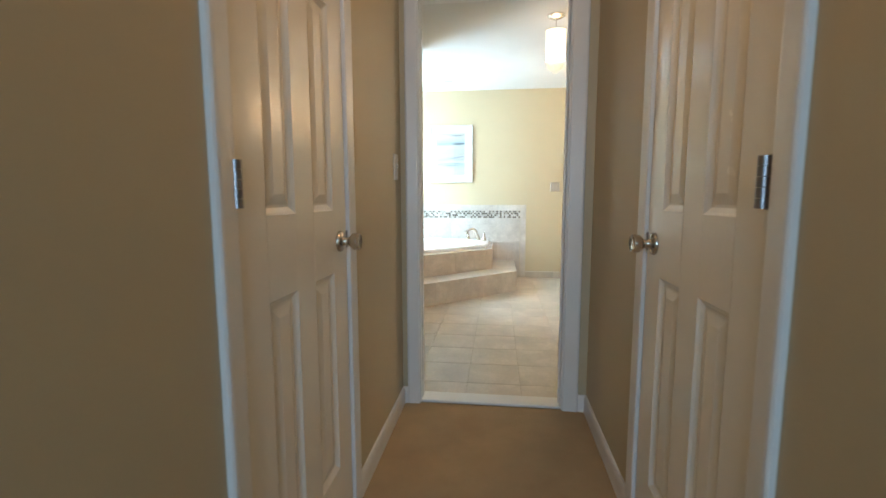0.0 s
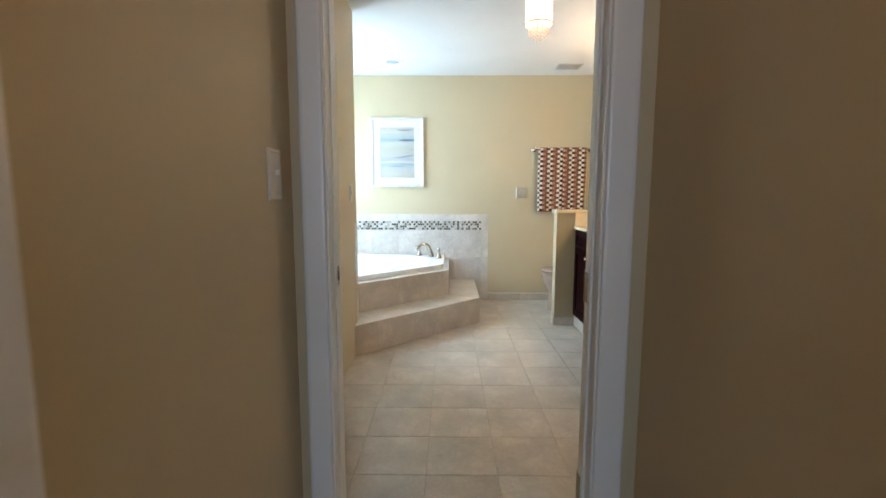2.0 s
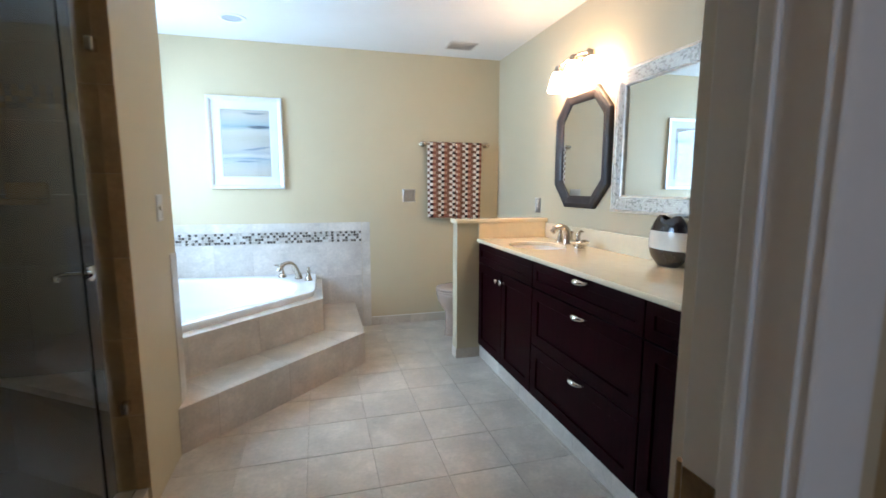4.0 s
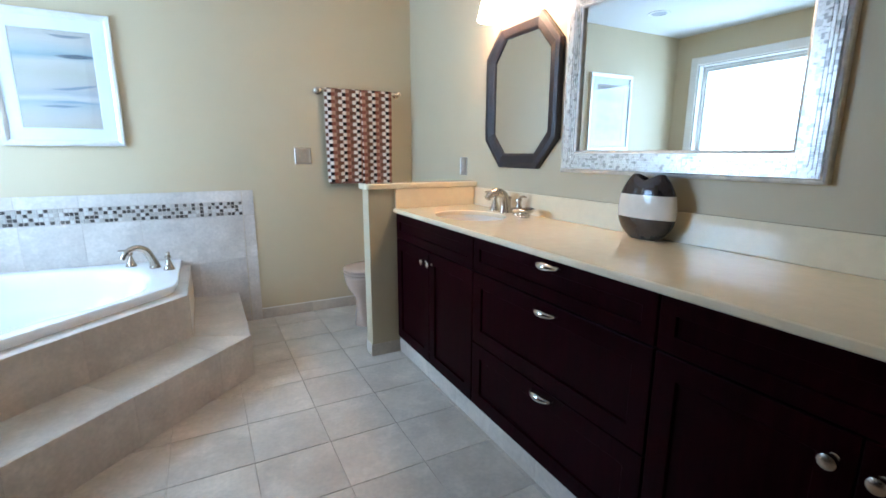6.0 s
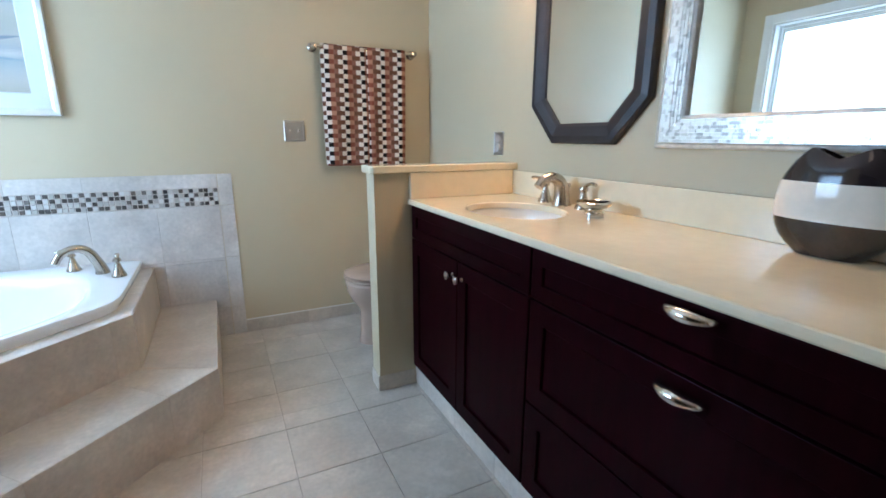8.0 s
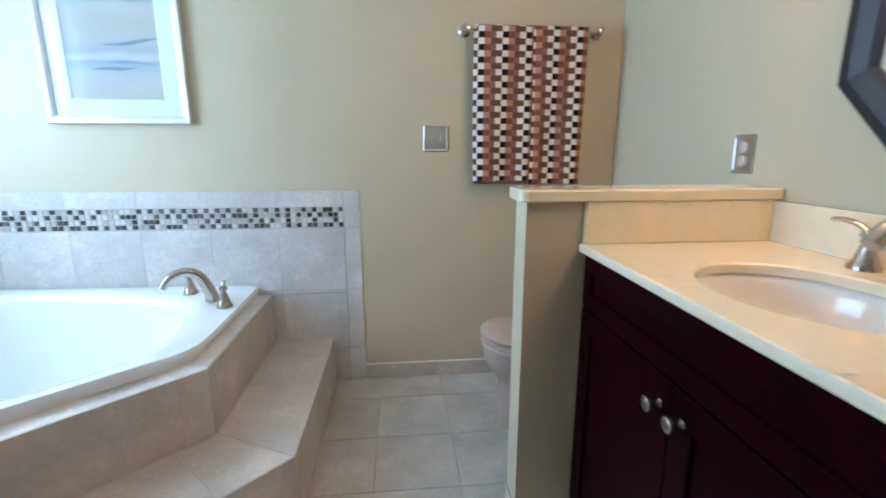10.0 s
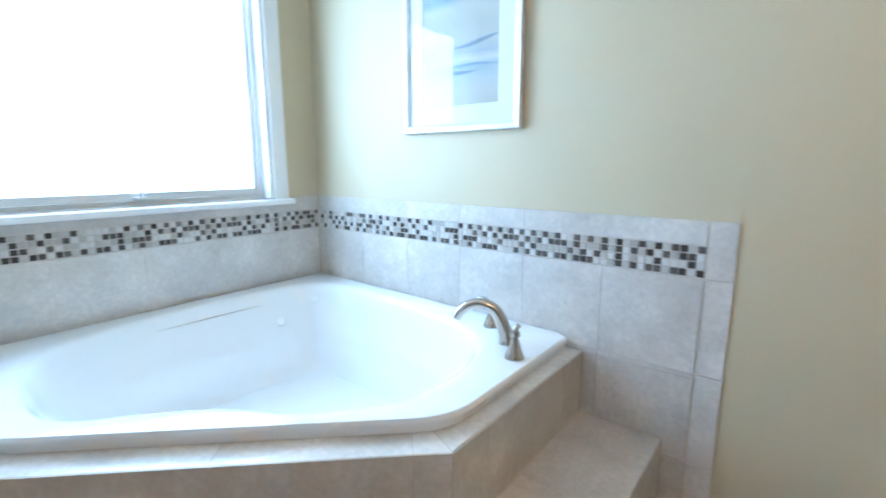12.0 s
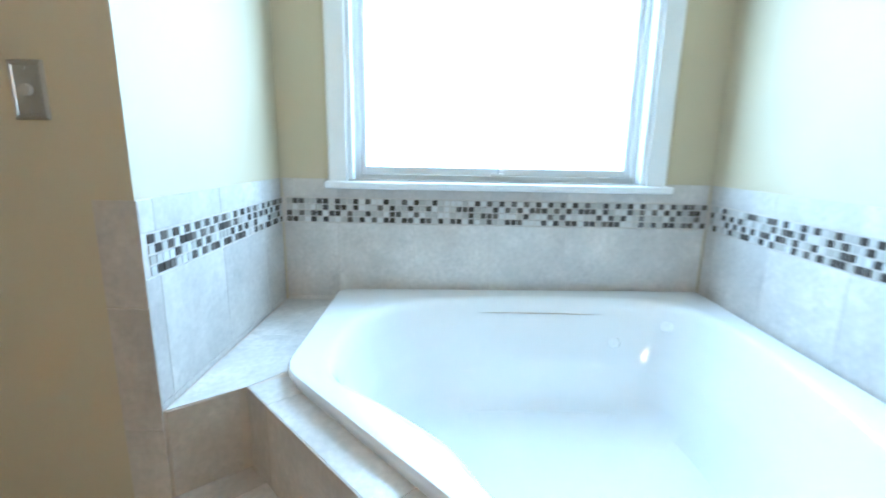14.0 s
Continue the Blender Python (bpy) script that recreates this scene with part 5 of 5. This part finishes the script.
lathe(bm, [(0.0, 2.3185), (0.0705, 2.3185)], Matrix.Translation((PX, PY, 0)), 36, cap=False)
part("drum_shade", bm, M["drum"], pd, "glowing white drum shade", smooth=True)
for z in (2.326, 2.105):
    bm = B()
    lathe(bm, [(0.0735, z - 0.003), (0.0755, z - 0.003), (0.0755, z + 0.003), (0.0735, z + 0.003)], Matrix.Translation((PX, PY, 0)), 36, cap=False)
    part("metal_ring", bm, M["chrome"], pd, smooth=True)
for ring, (rad, cnt, z0, z1) in enumerate(((0.055, 14, 2.10, 2.055), (0.036, 10, 2.10, 2.035), (0.015, 5, 2.10, 2.02))):
    for i in range(cnt):
        a = 2 * math.pi * i / cnt
        bm = B()
        x, y = PX + rad * math.cos(a), PY + rad * math.sin(a)
        z = z0
        while z > z1:
            lathe(bm, [(0, z), (0.006, z - 0.006), (0.006, z - 0.011), (0, z - 0.017)], Matrix.Translation((x, y, 0)), 6)
            z -= 0.0175
        part("crystal_drop", bm, M["crystal"], pd)

# unseen dome lamp overhead, added to fill the hall with warm light
bl = thing("hall_fill_lamp", (0.06, 0.65, CEIL), "added unseen dome lamp that fills the hall with warm light", "ceiling lamp")
bm = B()
lathe(bm, [(0.0, CEIL - 0.10), (0.06, CEIL - 0.094), (0.10, CEIL - 0.072), (0.125, CEIL - 0.03), (0.128, CEIL - 0.012)], Matrix.Translation((0.06, 0.65, 0)), 32)
part("glass_dome", bm, M["dome"], bl, smooth=True)
bm = B()
lathe(bm, [(0.0, CEIL - 0.012), (0.14, CEIL - 0.012), (0.14, CEIL - 0.001), (0.0, CEIL - 0.001)], Matrix.Translation((0.06, 0.65, 0)), 32)
part("rim", bm, M["nickel"], bl, smooth=True)

can = thing("recessed_light", (-0.538, 5.255, CEIL), "unlit recessed ceiling light with white trim ring", "ceiling light")
bm = B()
lathe(bm, [(0.066, CEIL - 0.001), (0.068, CEIL - 0.007), (0.09, CEIL - 0.006), (0.094, CEIL - 0.001)], Matrix.Translation((-0.538, 5.255, 0)), 36, cap=False)
part("trim_ring", bm, M["trim"], can, smooth=True)
bm = B()
lathe(bm, [(0, CEIL - 0.003), (0.066, CEIL - 0.003), (0.066, CEIL - 0.0015), (0, CEIL - 0.0015)], Matrix.Translation((-0.538, 5.255, 0)), 36)
part("lens", bm, M["canlight"], can)
vt = thing("ceiling_vent", (1.19, 5.43, CEIL), "small slatted exhaust vent in the ceiling", "ceiling vent")
part("frame", boxes(((1.07, 5.335, CEIL - 0.008), (1.085, 5.525, CEIL - 0.001)), ((1.295, 5.335, CEIL - 0.008), (1.31, 5.525, CEIL - 0.001)), ((1.085, 5.335, CEIL - 0.008), (1.295, 5.35, CEIL - 0.001)), ((1.085, 5.51, CEIL - 0.008), (1.295, 5.525, CEIL - 0.001)), r=0.002), M["vent"], vt)
part("backing", boxes(((1.085, 5.35, CEIL - 0.003), (1.295, 5.51, CEIL - 0.001))), M["hinge"], vt)
for i in range(9):
    y = 5.358 + i * 0.0172
    part("slat", box(B(), (1.085, -0.006, -0.001), (1.295, 0.006, 0.001), m=Matrix.Translation((0, y, CEIL - 0.006)) @ Matrix.Rotation(radians(25), 4, "X")), M["vent"], vt)

# ---- picture ----
pic = thing("framed_picture", (-0.57, YF, 1.263), "framed blue-grey abstract seascape print in a whitewashed silver frame", "picture")


def prect(i, y):
    return [(PX0 + i, y, PZ0 + i), (PX1 - i, y, PZ0 + i), (PX1 - i, y, PZ1 - i), (PX0 + i, y, PZ1 - i)]


part("frame", loft(B(), [prect(0, YF - 0.001), prect(0, YF - 0.024), prect(0.003, YF - 0.027), prect(0.02, YF - 0.025), prect(0.032, YF - 0.018), prect(0.034, YF - 0.001)], False, False), M["framesilver"], pic)
bm = loft(B(), [prect(0.032, YF - 0.010), prect(0.098, YF - 0.010), prect(0.102, YF - 0.007)], False, False)
part("mat_board", bm, M["matboard"], pic, "white mat board")
part("print", boxes(((PX0 + 0.08, YF - 0.0065, PZ0 + 0.08), (PX1 - 0.08, YF - 0.002, PZ1 - 0.08))), M["art"], pic, "blue and grey seascape print")
gz = part("glazing", boxes(((PX0 + 0.03, YF - 0.0145, PZ0 + 0.03), (PX1 - 0.03, YF - 0.0088, PZ1 - 0.03))), M["glass"], pic)
gz.visible_shadow = False

# ---- towel and bar ----
tbar = thing("towel_bar", (1.22, YF, 1.66), "brushed nickel towel bar on the wall above the half wall", "towel bar")
bm = tube(B(), [(0.93, YF - 0.065, 1.662), (1.535, YF - 0.065, 1.662)], 0.009)
part("rod", bm, M["nickel"], tbar, smooth=True)
for x in (0.93, 1.538):
    bm = B()
    lathe(bm, [(0, 0), (0.026, 0), (0.026, 0.006), (0.018, 0.012), (0.011, 0.022), (0.011, 0.05), (0.016, 0.056), (0.018, 0.065), (0.016, 0.076), (0, 0.08)], Matrix.Translation((x, YF - 0.001, 1.662)) @ Matrix.Rotation(radians(90), 4, "X"), 22)
    part("post", bm, M["nickel"], tbar, smooth=True)
tw = thing("hand_towel", (1.22, YF - 0.07, 1.0), "folded towel woven with black, russet, tan and white, over the bar", "towel")


def towel_sheet(name, xa, xb, z_low, phase, shift):
    nx, bar_y, bar_z = 26, YF - 0.065, 1.662
    prof = []
    for i in range(24):
        prof.append((bar_y - 0.017, z_low + (bar_z - z_low) * i / 24, i / 24))
    for i in range(7):
        a = math.pi * i / 6
        prof.append((bar_y - 0.017 * math.cos(a), bar_z + 0.017 * math.sin(a), 1))
    for i in range(1, 16):
        prof.append((bar_y + 0.017, bar_z - (bar_z - z_low - 0.06) * i / 15, 1 - i / 15))
    lens = [0.0]
    for p, q in zip(prof, prof[1:]):
        lens.append(lens[-1] + math.hypot(q[0] - p[0], q[1] - p[1]))
    bm = B()
    uv = bm.loops.layers.uv.new("UVMap")
    outer, inner = [], []
    uvs = {}
    for ix in range(nx + 1):
        s = ix / nx
        ro, ri = [], []
        for k, (y, z, hang) in enumerate(prof):
            drop = 1 - hang
            edge = min(s, 1 - s)
            wave = 0.006 * math.sin(9 * s + phase + 2.5 * drop) * (0.35 + drop) + 0.011 * math.exp(-(edge / 0.06) ** 2)
            x = xa + (xb - xa) * s + 0.006 * math.sin(3 * drop + phase) * (s - 0.5)
            front = k < 27
            yo = y + wave if front else y - wave * 0.3
            yo = min(yo, YF - 0.014)
            v = bm.verts.new((x, yo, z - 0.004 * math.sin(6 * s + phase) * (1 if k == 0 else 0)))
            w = bm.verts.new((x, yo + (0.008 if front else -0.008), z - (0.008 if 23 < k < 31 else 0)))
            uvs[v] = uvs[w] = ((xa + (xb - xa) * s) - 0.9 + shift, lens[k] + 0.003)
            ro.append(v)
            ri.append(w)
        outer.append(ro)
        inner.append(ri)
    K = len(prof)
    for ix in range(nx):
        for k in range(K - 1):
            bm.faces.new((outer[ix][k], outer[ix + 1][k], outer[ix + 1][k + 1], outer[ix][k + 1]))
            bm.faces.new((inner[ix][k], inner[ix][k + 1], inner[ix + 1][k + 1], inner[ix + 1][k]))
        for k in (0, K - 1):
            bm.faces.new((outer[ix][k], inner[ix][k], inner[ix + 1][k], outer[ix + 1][k]))
    for ix in (0, nx):
        for k in range(K - 1):
            bm.faces.new((outer[ix][k], outer[ix][k + 1], inner[ix][k + 1], inner[ix][k]))
    for f in bm.faces:
        for lp in f.loops:
            lp[uv].uv = uvs[lp.vert]
    return part(name, bm, M["towel"], tw, smooth=True)


towel_sheet("towel_fold", 0.968, 1.232, 1.006, 0.3, 0.019)
towel_sheet("towel_fold", 1.226, 1.475, 0.992, 1.9, -0.002)
part("hem", boxes(((0.972, YF - 0.083, 0.994), (1.224, YF - 0.072, 1.008)), r=0.003), M["hem"], tw, "plain russet hem")


# ---- switch and outlet plates ----
def plate(name, m, w, h, material, label, category, kind):
    """A wall plate in the plane of m, centred at its origin."""
    p = thing(name, m.translation, label, category)
    bm = B()

    def q(i, z):
        return [m @ Vector(v) for v in ((-w / 2 + i, -h / 2 + i, z), (w / 2 - i, -h / 2 + i, z), (w / 2 - i, h / 2 - i, z), (-w / 2 + i, h / 2 - i, z))]
    loft(bm, [q(0, 0.0003), q(0, 0.002), q(0.004, 0.006), q(0.008, 0.0062), q(0.011, 0.0045), q(0.018, 0.0045)], False, True)
    part("cover", bm, material, p)
    soft = M["almond"] if material is M["nickelplate"] else M["plate"]
    xs = [0.0] if w < 0.09 else [-0.023, 0.023]
    for x in xs:
        if kind == "toggle":
            part("slot", box(B(), (x - 0.006, -0.013, 0.0055), (x + 0.006, 0.013, 0.0068), m=m), soft, p)
            part("toggle", box(B(), (x - 0.0035, -0.002, 0.006), (x + 0.0035, 0.010, 0.016), 0.001, m=m), soft, p, "small toggle")
        elif kind == "dial":
            part("dial", lathe(B(), [(0, 0.005), (0.012, 0.005), (0.011, 0.013), (0, 0.0135)], m, 20), soft, p, "cream dial", smooth=True)
        else:
            for y in (-0.02, 0.02):
                part("socket", lathe(B(), [(0, 0.005), (0.0165, 0.005), (0.016, 0.0075), (0, 0.0078)], m @ Matrix.Translation((x, y, 0)), 24), soft, p, "cream outlet socket", smooth=True)
    for y in (-0.042, 0.042):
        part("screw", lathe(B(), [(0, 0.005), (0.003, 0.0055), (0.0025, 0.0068), (0, 0.007)], m @ Matrix.Translation((xs[0], y, 0)), 10), material, p)
    return p


plate("light_switch", frame_of((HL, 1.80, 1.216), (0, 1, 0), (0, 0, 1)), 0.074, 0.12, M["plate"], "white toggle switch plate on the hall wall", "light switch", "toggle")
plate("light_switch", frame_of((0.803, YF, 1.197), (1, 0, 0), (0, 0, 1)), 0.118, 0.118, M["nickelplate"], "satin nickel double switch plate on the wall by the towel", "light switch", "toggle")
plate("dimmer_switch", frame_of((XS, 3.880, 1.182), (0, 1, 0), (0, 0, 1)), 0.072, 0.116, M["nickelplate"], "satin nickel dimmer plate on the wall beside the tub", "light switch", "dial")
plate("power_outlet", frame_of((XR, 4.91, 1.135), (0, -1, 0), (0, 0, 1)), 0.088, 0.116, M["nickelplate"], "satin nickel duplex outlet plate above the half wall", "outlet", "outlet")

# ---- toilet ----
wc_ = thing("toilet", (1.3, 5.31, 0), "bone-coloured porcelain toilet with closed lid behind the half wall", "toilet")
TY = 5.315


def egg(xf, xb, ry, z, n=44):
    """An egg outline: round front at xf, flatter back at xb."""
    out = []
    xm = xf + (xb - xf) * 0.52
    for i in range(n):
        a = 2 * math.pi * i / n
        c, s = math.cos(a), math.sin(a)
        x = xm + (xb - xm) * math.copysign(abs(c) ** 0.7, c) if c > 0 else xm + (xm - xf) * c
        out.append((x, TY + ry * math.copysign(abs(s) ** 0.92, s), z))
    return out


bm = loft(B(), [egg(1.02, 1.50, 0.10, 0.0), egg(1.02, 1.50, 0.10, 0.02), egg(1.026, 1.49, 0.094, 0.05), egg(1.03, 1.48, 0.09, 0.19), egg(1.02, 1.48, 0.098, 0.22), egg(0.985, 1.47, 0.135, 0.265),
                egg(0.96, 1.46, 0.168, 0.32), egg(0.953, 1.46, 0.18, 0.37), egg(0.962, 1.46, 0.174, 0.381)])
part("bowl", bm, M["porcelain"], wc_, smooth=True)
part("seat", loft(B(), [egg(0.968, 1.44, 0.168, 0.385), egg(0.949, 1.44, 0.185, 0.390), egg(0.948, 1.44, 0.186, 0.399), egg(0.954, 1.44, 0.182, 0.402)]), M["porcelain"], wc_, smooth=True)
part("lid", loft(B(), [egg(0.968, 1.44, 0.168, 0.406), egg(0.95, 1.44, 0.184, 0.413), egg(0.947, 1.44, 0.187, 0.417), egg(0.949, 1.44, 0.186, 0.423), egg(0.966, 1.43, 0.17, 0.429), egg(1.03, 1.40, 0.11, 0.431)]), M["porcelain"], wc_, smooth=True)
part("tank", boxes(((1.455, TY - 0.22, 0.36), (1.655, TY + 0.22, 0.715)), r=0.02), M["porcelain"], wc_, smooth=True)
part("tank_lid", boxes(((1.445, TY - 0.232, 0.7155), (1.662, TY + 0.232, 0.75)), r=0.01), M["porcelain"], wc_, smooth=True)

# ---- tile baseboards ----
tb1 = struct("baseboard_tile_far", boxes(((FX1 + 0.002, YF - 0.003, 0), (XR - 0.01, YF, 0.07))), M["whitegrout"], "beige tile baseboard along the picture wall", "baseboard")
tiles(tb1, [(FX1 + 0.002, 0.001), (XR - 0.01, 0.001), (XR - 0.01, 0.076), (FX1 + 0.002, 0.076)], frame_of((0, YF - 0.003, 0), (1, 0, 0), (0, 0, 1)), (0.305, 0.2), (0.2, 0), M["tile"], name="base_tile")
part("caulk_line", boxes(((FX1 + 0.002, YF - 0.006, 0.0765), (XR - 0.01, YF, 0.0815))), M["trim"], tb1)
tb2 = struct("baseboard_tile_half", boxes(((HWX, HW0 - 0.003, 0), (CX + 0.012, HW0, 0.07)), ((HWX - 0.003, HW0 - 0.003, 0), (HWX, HW1, 0.07))), M["whitegrout"], "beige tile baseboard round the half wall", "baseboard")
tiles(tb2, [(HWX - 0.009, 0.001), (CX + 0.012, 0.001), (CX + 0.012, 0.076), (HWX - 0.009, 0.076)], frame_of((0, HW0 - 0.003, 0), (1, 0, 0), (0, 0, 1)), (0.305, 0.2), (0.9, 0), M["tile"], name="base_tile")
tiles(tb2, [(0, 0.001), (HW1 - HW0 + 0.003, 0.001), (HW1 - HW0 + 0.003, 0.076), (0, 0.076)], frame_of((HWX - 0.003, HW1, 0), (0, -1, 0), (0, 0, 1)), (0.305, 0.2), (0, 0), M["tile"], name="base_tile")

# ---- floor tiles and mosaic chips, piece by piece ----
fl = struct("floor_bath", boxes(((XS - 0.016, YD1, -0.1), (XR, YF, -0.0045))), M["grout"], "square beige stone-look floor tiles with tan grout", "floor")
tiles(fl, [(XS - 0.016, YD1), (CX + 0.017, YD1), (CX + 0.017, HW0), (XS - 0.016, HW0)], frame_of((0, 0, -0.0058), (1, 0, 0), (0, 1, 0)), (0.3045, 0.305), (0.212, 3.127), M["tile"], gap=0.0024, h=0.0052, name="floor_tile")
tiles(fl, [(XS - 0.016, HW0), (XR, HW0), (XR, YF), (XS - 0.016, YF)], frame_of((0, 0, -0.0058), (1, 0, 0), (0, 1, 0)), (0.3045, 0.305), (0.212, 3.127), M["tile"], gap=0.0024, h=0.0052, name="floor_tile")
mosaic(wall_far, mf, XW + 0.008, 0.364)
mosaic(wall_win, mw, YS1 + 0.008, YF - 0.008)
mosaic(wall_stub, ms, 0.0, XS - XW - 0.012)
# the band goes on inside the shower, higher up; its pale chips are browned for shade
mosaic(wall_win, mw @ Matrix.Translation((0, 0.80, 0)), YD1 + 0.01, YS1 - T - 0.01, limit=0, tones=("mosaic_dark", "mosaic_brown_shaded"))
mosaic(wall_stub, frame_of((XW, YS1 - T, 0.80), (1, 0, 0), (0, 0, 1)), 0.01, XS - T - XW - 0.01, limit=0, tones=("mosaic_dark", "mosaic_brown_shaded"))
